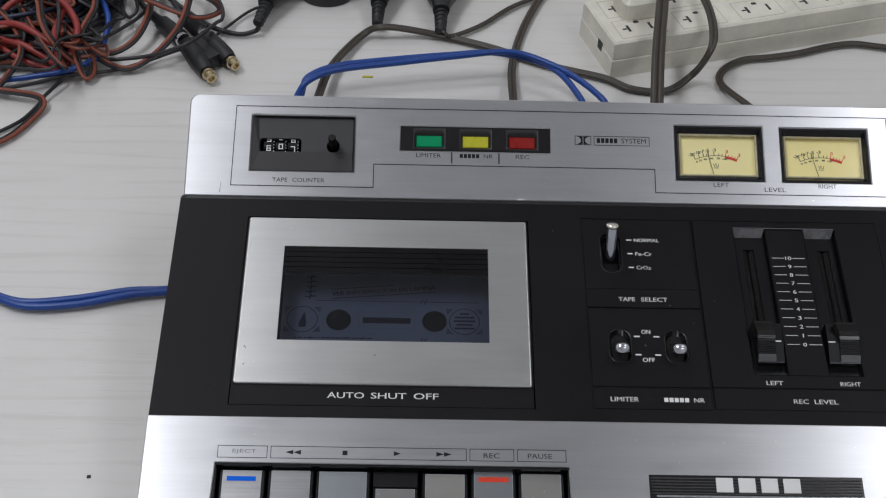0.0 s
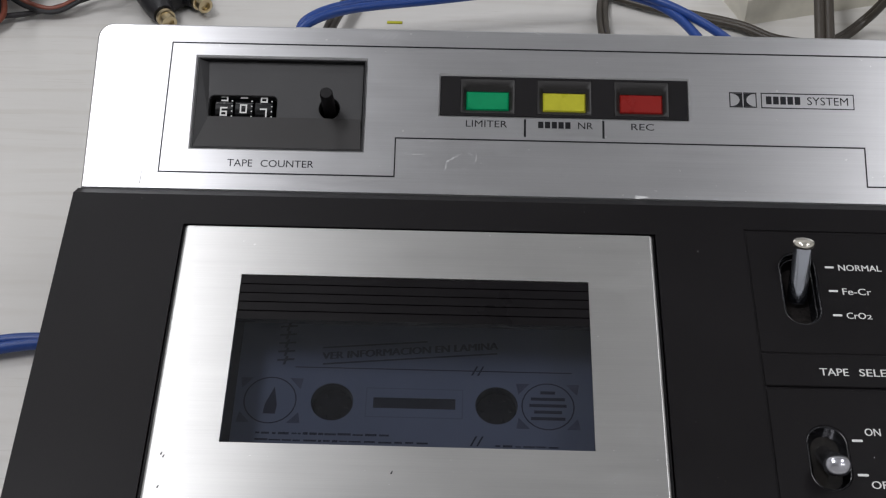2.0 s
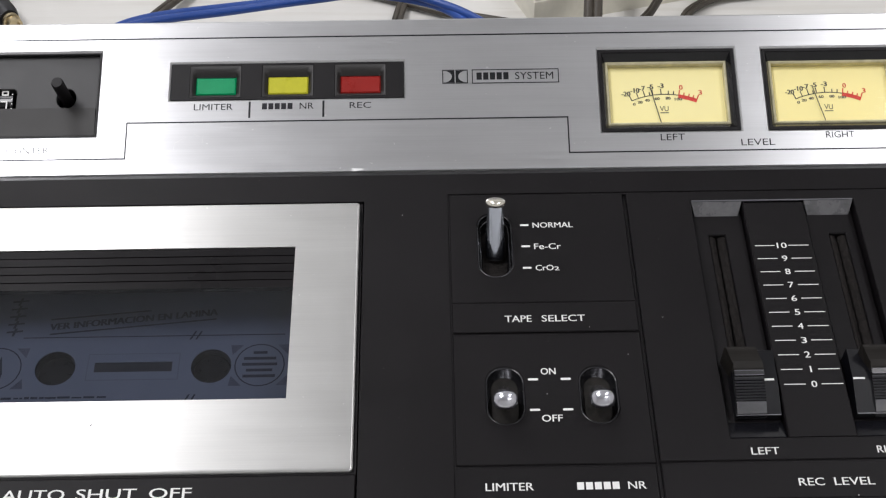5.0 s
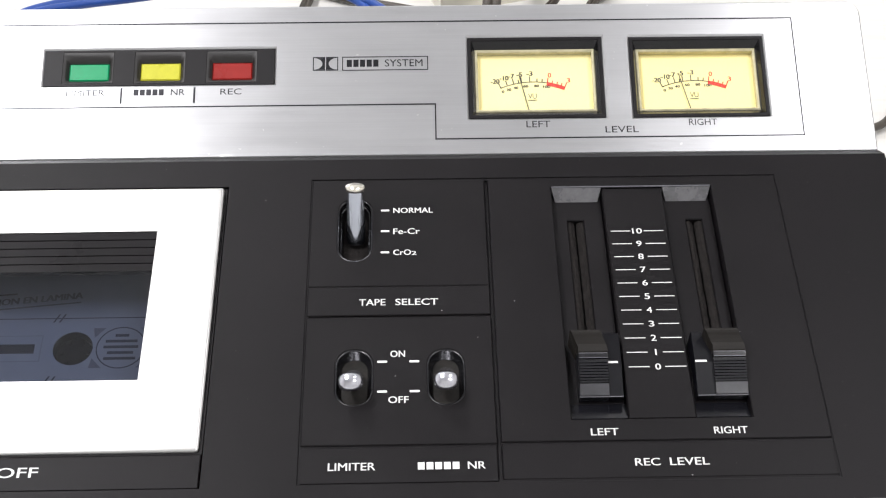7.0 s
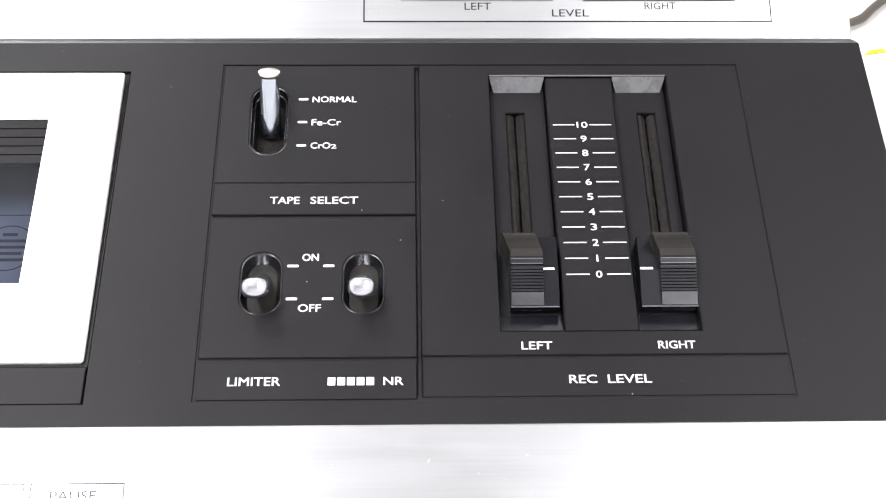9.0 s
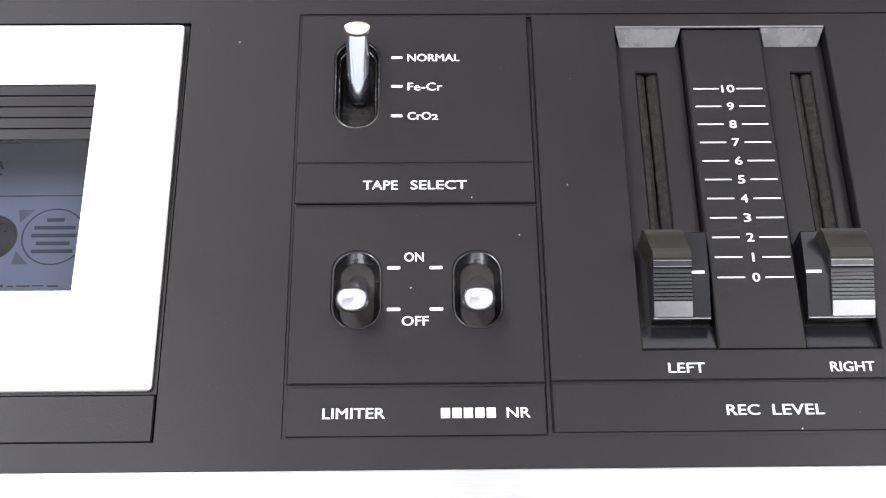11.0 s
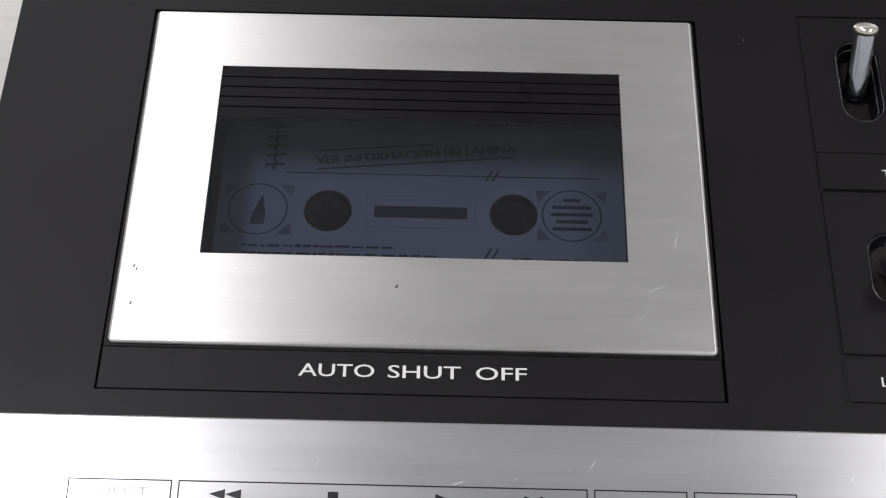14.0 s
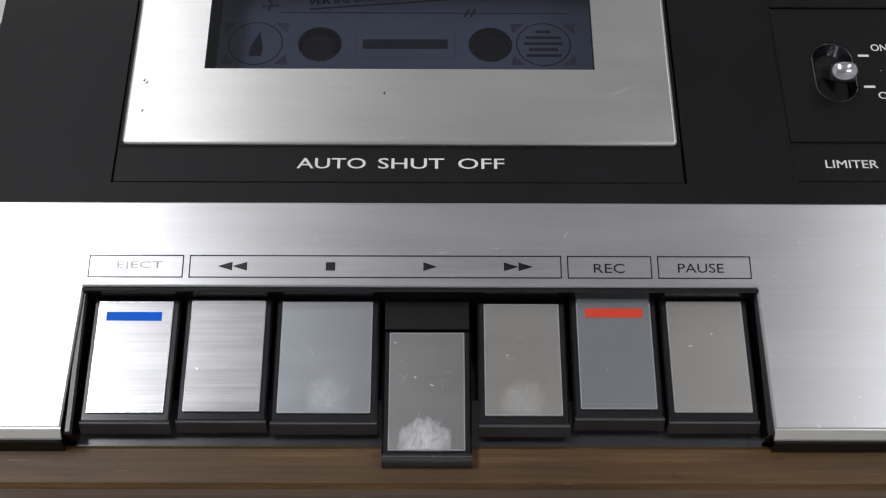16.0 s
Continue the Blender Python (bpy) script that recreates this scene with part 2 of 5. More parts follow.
COUNTER_FACE = plain("counter_plastic", (0.018, 0.0175, 0.0185), 0.5, var=0.15, fine=1800, coarse=40)
WHITE_INK = plain("white_print", (0.72, 0.72, 0.70), 0.6, var=0.06, fine=1500)
RED_INK = plain("red_print", (0.62, 0.045, 0.03), 0.6)
CREAM = plain("cream_dial_card", (0.92, 0.82, 0.40), 0.65, var=0.03, coarse=40)
BLUE_TAPE = plain("blue_paint", (0.0, 0.12, 0.70), 0.6, var=0.08, spec=0.2)
RED_TAPE = plain("red_paint", (0.66, 0.055, 0.025), 0.6, var=0.08, spec=0.2)
GREEN_LENS = plain("green_lens", (0.0, 0.25, 0.095), 0.3, var=0.1, coarse=150, spec=0.25)
YELLOW_LENS = plain("yellow_lens", (0.48, 0.46, 0.03), 0.3, var=0.1, coarse=150, spec=0.25)
RED_LENS = plain("red_lens", (0.25, 0.013, 0.010), 0.3, var=0.1, coarse=150, spec=0.25)
SMOKED = clear_glass("smoked_window", (0.262, 0.285, 0.352), 0.03, 0.008)
CLEAR = clear_glass("clear_cover", (0.96, 0.96, 0.94), 0.08, 0.0, 1.33)
WOOD = wood("walnut_veneer")
LAMINATE = laminate("white_laminate")
PALE = plain("pale_print", (0.50, 0.52, 0.57), 0.6, var=0.1)
FAINT = plain("faint_print", (0.33, 0.34, 0.38), 0.6, var=0.35, fine=900, coarse=250)
FADED = plain("faded_print", (0.09, 0.09, 0.11), 0.6, var=0.3, fine=900, coarse=200)
LABEL = plain("tape_label", (0.62, 0.64, 0.68), 0.6, var=0.05, coarse=60)
SHELL = plain("tape_shell", (0.06, 0.06, 0.068), 0.4, var=0.1)
SLIDE = plain("worn_slide_plate", (0.011, 0.0095, 0.008), 0.5, var=0.7, fine=1500, coarse=400, spec=0.2)
FELT = plain("dusty_felt", (0.0145, 0.0128, 0.0122), 0.95, var=0.75, fine=2200, coarse=900, relief=0.0003, spec=0.1)
WALL = plain("wall_paint", (0.78, 0.78, 0.77), 0.8, var=0.04, fine=80, coarse=3)
CEILING = plain("ceiling_paint", (0.82, 0.83, 0.85), 0.85, var=0.04, fine=80, coarse=3)
FLOOR = plain("floor_vinyl", (0.30, 0.29, 0.28), 0.5, var=0.1, fine=60, coarse=4)
IVORY = plain("aged_ivory_plastic", (0.72, 0.69, 0.59), 0.38, var=0.13, fine=300, coarse=45)
IVORY_OUTLINE = plain("dark_ivory_outline", (0.38, 0.34, 0.27), 0.6, var=0.3, fine=300, coarse=60)
HUB = plain("dark_hub", (0.011, 0.009, 0.009), 0.7, spec=0.2)
SLOT = plain("socket_slot", (0.03, 0.03, 0.03), 0.6)
GOLD = plain("gold_plating", (0.58, 0.48, 0.30), 0.3, 1.0, var=0.08)
LEAD = {
    "red": plain("red_cable", (0.24, 0.024, 0.020), 0.45, var=0.15),
    "orange": plain("orange_cable", (0.20, 0.050, 0.026), 0.5, var=0.2),
    "grey": plain("grey_cable", (0.021, 0.019, 0.021), 0.5, var=0.15),
    "black": plain("black_cable", (0.011, 0.011, 0.013), 0.46, var=0.2),
    "navy": plain("navy_cable", (0.014, 0.020, 0.045), 0.46, var=0.2),
    "blue": plain("blue_cable", (0.012, 0.055, 0.26), 0.36, var=0.12),
    "mains": plain("taupe_mains_cable", (0.052, 0.043, 0.033), 0.42, var=0.12),
}

# ---------------------------------------------------------------- shape helpers (millimetres in, metres out)
T_SLOPE, T_V, T_W = math.atan(0.3265), 105.9, -3.4     # upper silver panel
F_SLOPE, F_V, F_W = math.atan(0.114), -29.4, -0.3      # front silver panel
D_SLOPE, D_V, D_W = math.atan(0.0107), 6.0, 0.3        # cassette door


def plane_map(slope, v0, w0):
    def put(u, v, h=0.0):
        return (u, v - math.sin(slope) * h, w0 + (v - v0) * math.tan(slope) + math.cos(slope) * h)
    return put


on_mid = plane_map(0.0, 0.0, 0.0)
on_top = plane_map(T_SLOPE, T_V, T_W)
on_front = plane_map(F_SLOPE, F_V, F_W)
on_door = plane_map(D_SLOPE, D_V, D_W)


def link(name, geo, material, parent=None, label="", smooth=False):
    verts, faces = geo
    me = bpy.data.meshes.new(name)
    me.from_pydata([(x * 0.001, y * 0.001, z * 0.001) for x, y, z in verts], [], faces)
    bm = bmesh.new()
    bm.from_mesh(me)
    bmesh.ops.remove_doubles(bm, verts=bm.verts, dist=1e-7)
    bmesh.ops.recalc_face_normals(bm, faces=bm.faces)
    if smooth:
        for f in bm.faces:
            f.smooth = True
        for e in bm.edges:
            e.smooth = e.calc_face_angle(3.0) < 0.7
    bm.to_mesh(me)
    bm.free()
    me.materials.append(material)
    ob = new(name, me)
    ob.parent = parent
    if label:
        tagged(ob, label)
    return ob


def part(name, geo, material, parent, label="", smooth=False):
    return link(name, geo, material, parent, label, smooth)


def join(*geos):
    verts, faces = [], []
    for v, f in geos:
        k = len(verts)
        verts += v
        faces += [tuple(i + k for i in q) for q in f]
    return verts, faces


def rect(u0, u1, v0, v1):
    return [(u0, v0), (u1, v0), (u1, v1), (u0, v1)]


def rrect(u0, u1, v0, v1, r, n=5):
    if isinstance(r, (int, float)):
        r = (r,) * 4
    out = []
    for (cx, cy, sx, sy, a0), q in zip(((u0, v0, 1, 1, 180), (u1, v0, -1, 1, 270), (u1, v1, -1, -1, 0), (u0, v1, 1, -1, 90)), r):
        if q <= 0:
            out.append((cx, cy))
            continue
        for i in range(n + 1):
            a = radians(a0 + 90 * i / n)
            out.append((cx + sx * q + q * math.cos(a), cy + sy * q + q * math.sin(a)))
    return out


def disc(cx, cy, rx, ry=None, n=28):
    ry = rx if ry is None else ry
    return [(cx + rx * math.cos(2 * math.pi * i / n), cy + ry * math.sin(2 * math.pi * i / n)) for i in range(n)]


def inset(poly, d):
    n, out = len(poly), []
    for i in range(n):
        a, b, c = poly[i - 1], poly[i], poly[(i + 1) % n]
        e1 = (b[0] - a[0], b[1] - a[1])
        e2 = (c[0] - b[0], c[1] - b[1])
        l1, l2 = math.hypot(*e1) or 1e-9, math.hypot(*e2) or 1e-9
        n1, n2 = (-e1[1] / l1, e1[0] / l1), (-e2[1] / l2, e2[0] / l2)
        k = 1 + n1[0] * n2[0] + n1[1] * n2[1]
        k = max(k, 0.3)
        out.append((b[0] + d * (n1[0] + n2[0]) / k, b[1] + d * (n1[1] + n2[1]) / k))
    return out


def rounded_rim(outline, h0, h1, r, put, steps=6):
    """A band that rounds the outer edge of a plate and goes down its side."""
    rings = [[put(x, y, h1 - r + r * math.sin(a)) for x, y in inset(outline, r - r * math.cos(a))] for a in (math.pi / 2 * k / steps for k in range(steps, -1, -1))]
    rings.append([put(x, y, h0) for x, y in outline])
    n = len(outline)
    return [p for ring in rings for p in ring], [(k * n + i, k * n + (i + 1) % n, (k + 1) * n + (i + 1) % n, (k + 1) * n + i) for k in range(len(rings) - 1) for i in range(n)]


def plate(outline, holes, h0, h1, ch, put):
    """A plate with chamfered rims; outline and holes run counter-clockwise."""
    from mathutils import geometry
    verts, faces = [], []
    loops = [inset(outline, ch)] + [inset(h, -ch) for h in holes]
    flat = [p for lp in loops for p in lp]
    tris = geometry.tessellate_polygon([[Vector((x, y, 0)) for x, y in lp] for lp in loops])
    verts += [put(x, y, h1) for x, y in flat]
    faces += [tuple(t) for t in tris]
    for lp, raw in zip(loops, [outline] + list(holes)):
        n, k = len(lp), len(verts)
        verts += [put(x, y, h1) for x, y in lp]
        verts += [put(x, y, h1 - ch) for x, y in raw]
        verts += [put(x, y, h0) for x, y in raw]
        for i in range(n):
            j = (i + 1) % n
            faces += [(k + i, k + j, k + n + j, k + n + i), (k + n + i, k + n + j, k + 2 * n + j, k + 2 * n + i)]
    return verts, faces


def slab(u0, u1, v0, v1, h0, h1, ch=0.15, put=on_mid, r=0.0):
    top = plate(rrect(u0, u1, v0, v1, r, 3) if r else rect(u0, u1, v0, v1), [], h0, h1, ch, put)
    k = len(top[0])
    base = [put(x, y, h0) for x, y in rect(u0, u1, v0, v1)]
    return top[0] + base, top[1] + [(k, k + 3, k + 2, k + 1)]


def flat(poly, put, h=0.05):
    from mathutils import geometry
    tris = geometry.tessellate_polygon([[Vector((x, y, 0)) for x, y in poly]])
    return [put(x, y, h) for x, y in poly], [tuple(t) for t in tris]


def bar(u0, u1, v0, v1, put, h=0.05):
    return [put(x, y, h) for x, y in rect(u0, u1, v0, v1)], [(0, 1, 2, 3)]


def frame_line(u0, u1, v0, v1, t, put, h=0.05):
    return join(bar(u0, u1, v0, v0 + t, put, h), bar(u0, u1, v1 - t, v1, put, h),
                bar(u0, u0 + t, v0 + t, v1 - t, put, h), bar(u1 - t, u1, v0 + t, v1 - t, put, h))


def prism(profile, u0, u1):
    """A profile of (v, w) drawn along u, closed at both ends."""
    n = len(profile)
    verts = [(u0, v, w) for v, w in profile] + [(u1, v, w) for v, w in profile]
    faces = [(i, (i + 1) % n, n + (i + 1) % n, n + i) for i in range(n)]
    return verts, faces + [tuple(range(n - 1, -1, -1)), tuple(range(n, 2 * n))]


def lathe(base, axis, prof, seg=24, squash=1.0, cap=True):
    """Rings of (radius, height) round an axis."""
    z = Vector(axis).normalized()
    x = z.cross(Vector((0, 1, 0.001))).normalized()
    y = z.cross(x)
    verts, faces = [], []
    for r, h in prof:
        for i in range(seg):
            a = 2 * math.pi * i / seg
            verts.append(tuple(Vector(base) + z * h + x * (r * math.cos(a)) + y * (r * squash * math.sin(a))))
    for k in range(len(prof) - 1):
        for i in range(seg):
            j = (i + 1) % seg
            faces.append((k * seg + i, k * seg + j, (k + 1) * seg + j, (k + 1) * seg + i))
    if cap:
        faces += [tuple(range(seg - 1, -1, -1)), tuple(range((len(prof) - 1) * seg, len(prof) * seg))]
    return verts, faces


def smooth_path(pts, step=6):
    p = [Vector(q) for q in pts]
    p = [p[0] * 2 - p[1]] + p + [p[-1] * 2 - p[-2]]
    out = []
    for i in range(1, len(p) - 2):
        a, b, c, d = p[i - 1], p[i], p[i + 1], p[i + 2]
        for k in range(step):
            t = k / step
            out.append(0.5 * (2 * b + (c - a) * t + (2 * a - 5 * b + 4 * c - d) * t * t + (3 * b - a - 3 * c + d) * t ** 3))
    return out + [p[-2]]


def tube(pts, r, seg=10, step=6, flatten=1.0):
    path = smooth_path(pts, step)
    verts, faces, x = [], [], None
    for i, q in enumerate(path):
        t = (path[min(i + 1, len(path) - 1)] - path[max(i - 1, 0)]).normalized()
        x = (x - t * x.dot(t)).normalized() if x is not None else t.cross(Vector((0, 0, 1))).normalized()
        y = t.cross(x)
        for k in range(seg):
            a = 2 * math.pi * k / seg
            verts.append(tuple(q + x * (r * math.cos(a)) + y * (r * flatten * math.sin(a))))
    for i in range(len(path) - 1):
        for k in range(seg):
            j = (k + 1) % seg
            faces.append((i * seg + k, i * seg + j, (i + 1) * seg + j, (i + 1) * seg + k))
    n = (len(path) - 1) * seg
    return verts, faces + [tuple(range(seg - 1, -1, -1)), tuple(range(n, n + seg))]


def letters(text, u0, u1, v0, v1, put, bold=0.0, h=0.06, lean=0.0):
    """Flat lettering that fills the given rectangle; lean: rise of the line along u."""
    cu = bpy.data.curves.new("letters", "FONT")
    cu.body, cu.resolution_u = text, 3
    ob = bpy.data.objects.new("letters", cu)
    me = bpy.data.meshes.new_from_object(ob)
    xs, ys = [v.co.x for v in me.vertices], [v.co.y for v in me.vertices]
    x0, x1, y0, y1 = min(xs), max(xs), min(ys), max(ys)
    verts = []
    for v in me.vertices:
        u = u0 + (u1 - u0) * (v.co.x - x0) / (x1 - x0)
        verts.append(put(u, v0 + (v1 - v0) * (v.co.y - y0) / (y1 - y0) + lean * (u - u0), h))
    faces = [tuple(p.vertices) for p in me.polygons]
    if bold:
        k, d = len(verts), bold * 9
        e = Vector(put(0, 0, 0.006)) - Vector(put(0, 0, 0))
        verts += [(x + d + e.x, y + e.y, z + e.z) for x, y, z in verts]
        faces += [tuple(i + k for i in f) for f in faces]
    bpy.data.objects.remove(ob)
    bpy.data.curves.remove(cu)
    bpy.data.meshes.remove(me)
    return verts, faces


def blocks(u0, u1, v0, v1, n, put, h=0.06, gap=0.22):
    """A row of plain blocks."""
    w = (u1 - u0) / n
    return join(*[bar(u0 + i * w, u0 + (i + 1 - gap) * w, v0, v1, put, h) for i in range(n)])


# ---------------------------------------------------------------- room
def room_box(name, x0, x1, y0, y1, z0, z1, material, label, category):
    ob = link(name, slab(x0 * 1e3, x1 * 1e3, y0 * 1e3, y1 * 1e3, z0 * 1e3, z1 * 1e3, 1.0), material)
    return tagged(ob, label, category, kind="structure")


room_box("floor", -2.0, 2.0, -2.3, 1.4, -0.86, -0.76, FLOOR, "grey vinyl floor under the work table", "floor")
room_box("ceiling", -2.0, 2.0, -2.3, 1.4, CEIL, CEIL + 0.1, CEILING, "off-white painted ceiling with fluorescent light fittings", "ceiling")
room_box("wall_north", -2.0, 2.0, 1.4, 1.5, -0.86, CEIL + 0.1, WALL, "plain off-white painted wall behind the table", "wall")
room_box("wall_south", -2.0, 2.0, -2.4, -2.3, -0.86, CEIL + 0.1, WALL, "plain off-white painted wall of the room", "wall")
room_box("wall_west", -2.1, -2.0, -2.4, 1.5, -0.86, CEIL + 0.1, WALL, "plain off-white painted wall of the room", "wall")
room_box("wall_east", 2.0, 2.1, -2.4, 1.5, -0.86, CEIL + 0.1, WALL, "plain off-white painted wall of the room", "wall")

for lx, ly, sx, sy, watts, turn in LAMPS:
    fit_root = new("unseen_ceiling_light")
    fit_root.matrix_world = pose(lx, ly, 0, 0, 0, turn)
    tagged(fit_root, "unseen white metal fluorescent ceiling light fitting, switched on", "ceiling light", "ceiling lights")
    u0, u1, v0, v1 = (-sx / 2 - 0.04) * 1e3, (sx / 2 + 0.04) * 1e3, (-sy / 2 - 0.04) * 1e3, (sy / 2 + 0.04) * 1e3
    part("housing", slab(u0, u1, v0, v1, CEIL * 1e3 - 62, CEIL * 1e3, 4), WALL, fit_root)
    rim = plate(rect(u0, u1, v0, v1), [rect(u0 + 38, u1 - 38, v0 + 38, v1 - 38)], CEIL * 1e3 - 80, CEIL * 1e3 - 62, 2, on_mid)
    part("rim", rim, WALL, fit_root)

table = new("work_table")
tagged(table, "white laminate work table with faint wood grain", "table")
part("tabletop", slab(-900, 1100, -480, 720, -28, 0, 1.5), LAMINATE, table)
for lx in (-840, 1000):
    for ly in (-420, 660):
        part("leg", slab(lx, lx + 45, ly, ly + 45, -760, -28, 2), WALL, table)

# ---------------------------------------------------------------- cassette deck
deck = new("cassette_deck")
deck.matrix_world = pose(0, 0, 0.0528, 12, 0, 0)
tagged(deck, "vintage silver and black stereo cassette deck with walnut sides", "cassette deck")


def to_deck(x, y, z):
    """World millimetres to the deck's own."""
    c, s = math.cos(radians(12)), math.sin(radians(12))
    z -= 52.8
    return (x, y * c + z * s, -y * s + z * c)


# cabinet, standing upright on the table
def foot_line(v, lift=4.0):
    return lift - 54.0 - v * math.tan(radians(12))


SIDE = [(-66, foot_line(-66)), (-66, -5.5), (-20, -3.4), (100, -3.4), (106, -7.2), (151, 8.0), (157, 7.0), (163, foot_line(163))]
for u0, u1 in ((-68.0, -61.0), (268.0, 275.0)):
    part("side_panel", prism(SIDE, u0, u1), WOOD, deck, "walnut veneered side panel")
part("front_rail", prism([(-61.5, foot_line(-61.5)), (-61.5, -12.0), (-62.5, -11.3), (-69.6, -11.8), (-70.6, -12.8), (-69.0, foot_line(-69.0))], -68.4, 275.4), WOOD, deck, "walnut veneered front rail")
part("back_panel", prism([(158.0, 6.8), (154.0, 6.0), (158.0, foot_line(158)), (162.0, foot_line(162))], -60.5, 267.5), BLACK, deck)
part("bottom_panel", prism([(-61, foot_line(-61)), (-61, foot_line(-61) + 3), (157, foot_line(157) + 3), (157, foot_line(157))], -60.5, 267.5), BLACK, deck)
for fu in (-50, 256):
    for fy in (-40, 150):
        x, y, z = fu, fy, 0
        foot_geo = lathe((x, y, 0.0), (0, 0, 1), [(9, 0), (9.5, 1), (9, 8)], 20)
        part("rubber_foot", ([to_deck(*p) for p in foot_geo[0]], foot_geo[1]), BLACK, deck)

# ---- upper silver panel
PU0, PU1, PV1 = -71.6, 278.4, 154.4
COUNTER = (-42.1, 6.0, 118.2, 144.7)
LAMPBOX = (27.5, 97.4, 129.1, 140.65)
METERS = [(156.2, 197.5, 117.4, 143.5), (205.9, 247.3, 117.3, 143.2)]
top_outline = rrect(PU0, PU1, T_V, PV1, (0, 0, 4.5, 4.5))
upper = part("upper_panel", plate(top_outline, [rect(*COUNTER), rect(*LAMPBOX)] + [rect(*m) for m in METERS], -3.5, 0, 0.55, on_top),
             ALU, deck, "brushed aluminium panel with fine scratches")
LW = 0.42
lines = join(bar(-49.9, 256.6, 148.6, 148.6 + LW, on_top), bar(-50.6, 15.4, 110.9, 110.9 + LW, on_top),
             flat([(-50.6, 110.9), (-50.2, 110.9), (-49.5, 149.0), (-49.9, 149.0)], on_top, 0.055),
             bar(15.0, 15.4, 110.9, 122.3, on_top, 0.055), bar(15.0, 146.2, 121.9, 122.3, on_top, 0.06),
             bar(145.9, 146.3, 110.9, 122.3, on_top, 0.055), bar(146.0, 257.0, 110.9, 110.9 + LW, on_top),
             bar(256.5, 256.9, 110.9, 149.0, on_top, 0.055))
part("printed_line", lines, PANEL_INK, upper, "thin black printed outline")
part("printed_line", bar(51.1, 51.7, 123.2, 128.3, on_top), PANEL_INK, upper)
part("printed_line", bar(73.1, 73.7, 123.2, 128.3, on_top), PANEL_INK, upper)
part("lettering", letters("TAPE", -31.4, -24.4, 113.0, 115.0, on_top), PANEL_INK, upper)
part("lettering", letters("COUNTER", -22.1, -7.3, 113.0, 115.0, on_top), PANEL_INK, upper)
part("lettering", letters("LIMITER", 34.8, 46.4, 125.8, 127.7, on_top), PANEL_INK, upper)
part("lettering", blocks(55.1, 64.6, 125.8, 127.7, 5, on_top), PANEL_INK, upper, "small printed marks")
part("lettering", letters("NR", 66.3, 70.5, 125.8, 127.7, on_top), PANEL_INK, upper)
part("lettering", letters("REC", 81.2, 87.6, 125.8, 127.7, on_top), PANEL_INK, upper)
part("lettering", letters("LEFT", 173.3, 180.5, 114.4, 116.4, on_top), PANEL_INK, upper)
part("lettering", letters("LEVEL", 197.0, 207.0, 112.5, 114.5, on_top), PANEL_INK, upper)
part("lettering", letters("RIGHT", 222.3, 230.8, 114.5, 116.5, on_top), PANEL_INK, upper)
part("printed_frame", frame_line(117.9, 144.1, 133.0, 137.5, 0.28, on_top), PANEL_INK, upper)
part("lettering", blocks(119.3, 129.4, 134.2, 136.5, 5, on_top), PANEL_INK, upper, "small printed marks")
part("lettering", letters("SYSTEM", 130.9, 142.4, 134.2, 136.5, on_top), PANEL_INK, upper)


def corner_fill(u0, u1, flat_u, way):
    """The dark ground of the square outside the half disc."""
    out = []
    for k in range(10):
        a0, a1 = math.pi * k / 10, math.pi * (k + 1) / 10
        p, q = (flat_u + way * 2.5 * math.sin(a0), 135.3 - 1.85 * math.cos(a0)), (flat_u + way * 2.5 * math.sin(a1), 135.3 - 1.85 * math.cos(a1))
        edge = u1 if way > 0 else u0
        out.append(([on_top(p[0], p[1], 0.06), on_top(edge, p[1], 0.06), on_top(edge, q[1], 0.06), on_top(q[0], q[1], 0.06)], [(0, 1, 2, 3)]))
    return join(*out)


part("emblem", join(frame_line(109.0, 112.7, 133.1, 137.5, 0.3, on_top), corner_fill(109.1, 112.6, 109.4, 1), frame_line(113.0, 116.7, 133.1, 137.5, 0.3, on_top), corner_fill(113.1, 116.6, 116.3, -1)),
     PANEL_INK, upper, "two small dark squares with pale half discs")

# ---- tape counter
counter = part("tape_counter", join(
    plate(rect(*COUNTER), [rect(-41.6, 5.6, 118.6, 144.3)], -6.5, -0.3, 0.15, on_top),
    plate(rect(-41, 5.4, 119, 144.4), [rrect(-38.2, -19.0, 127.0, 134.2, 1.3, 4), disc(-4.0, 131.0, 2.9, 3.1, 20)], -5, -2.0, 0.2, on_top)),
    COUNTER_FACE, deck, "recessed dark grey counter window")


def slope_strip(a, b, c, d):
    """A sloping filler: a and b on the rim, c and d on the floor, as (u, v, h)."""
    top = [on_top(*p) for p in (a, b, c, d)]
    low = [on_top(p[0], p[1], -4.5) for p in (a, b, c, d)]
    return top + low, [(0, 1, 2, 3), (4, 7, 6, 5), (0, 4, 5, 1), (1, 5, 6, 2), (2, 6, 7, 3), (3, 7, 4, 0)]


part("ledge", slope_strip((-41.6, 118.7, -0.5), (5.5, 118.7, -0.5), (5.0, 127.95, -1.75), (-38.2, 127.95, -1.75)), LEDGE, counter)
part("bevel", slope_strip((-41.6, 144.2, -0.5), (-41.6, 118.75, -0.5), (-38.25, 127.9, -1.75), (-39.2, 144.1, -1.95)), COUNTER_FACE, counter)
part("well", slab(-41.5, 5.5, 118.8, 144.2, -16, -12, 0.1, on_top), BLACK_GLOSS, counter)
SEGMENTS = {"0": "abcdef", "6": "acdefg", "7": "abc", "5": "acdfg", "9": "abcdfg", "1": "bc", "8": "abcdefg"}


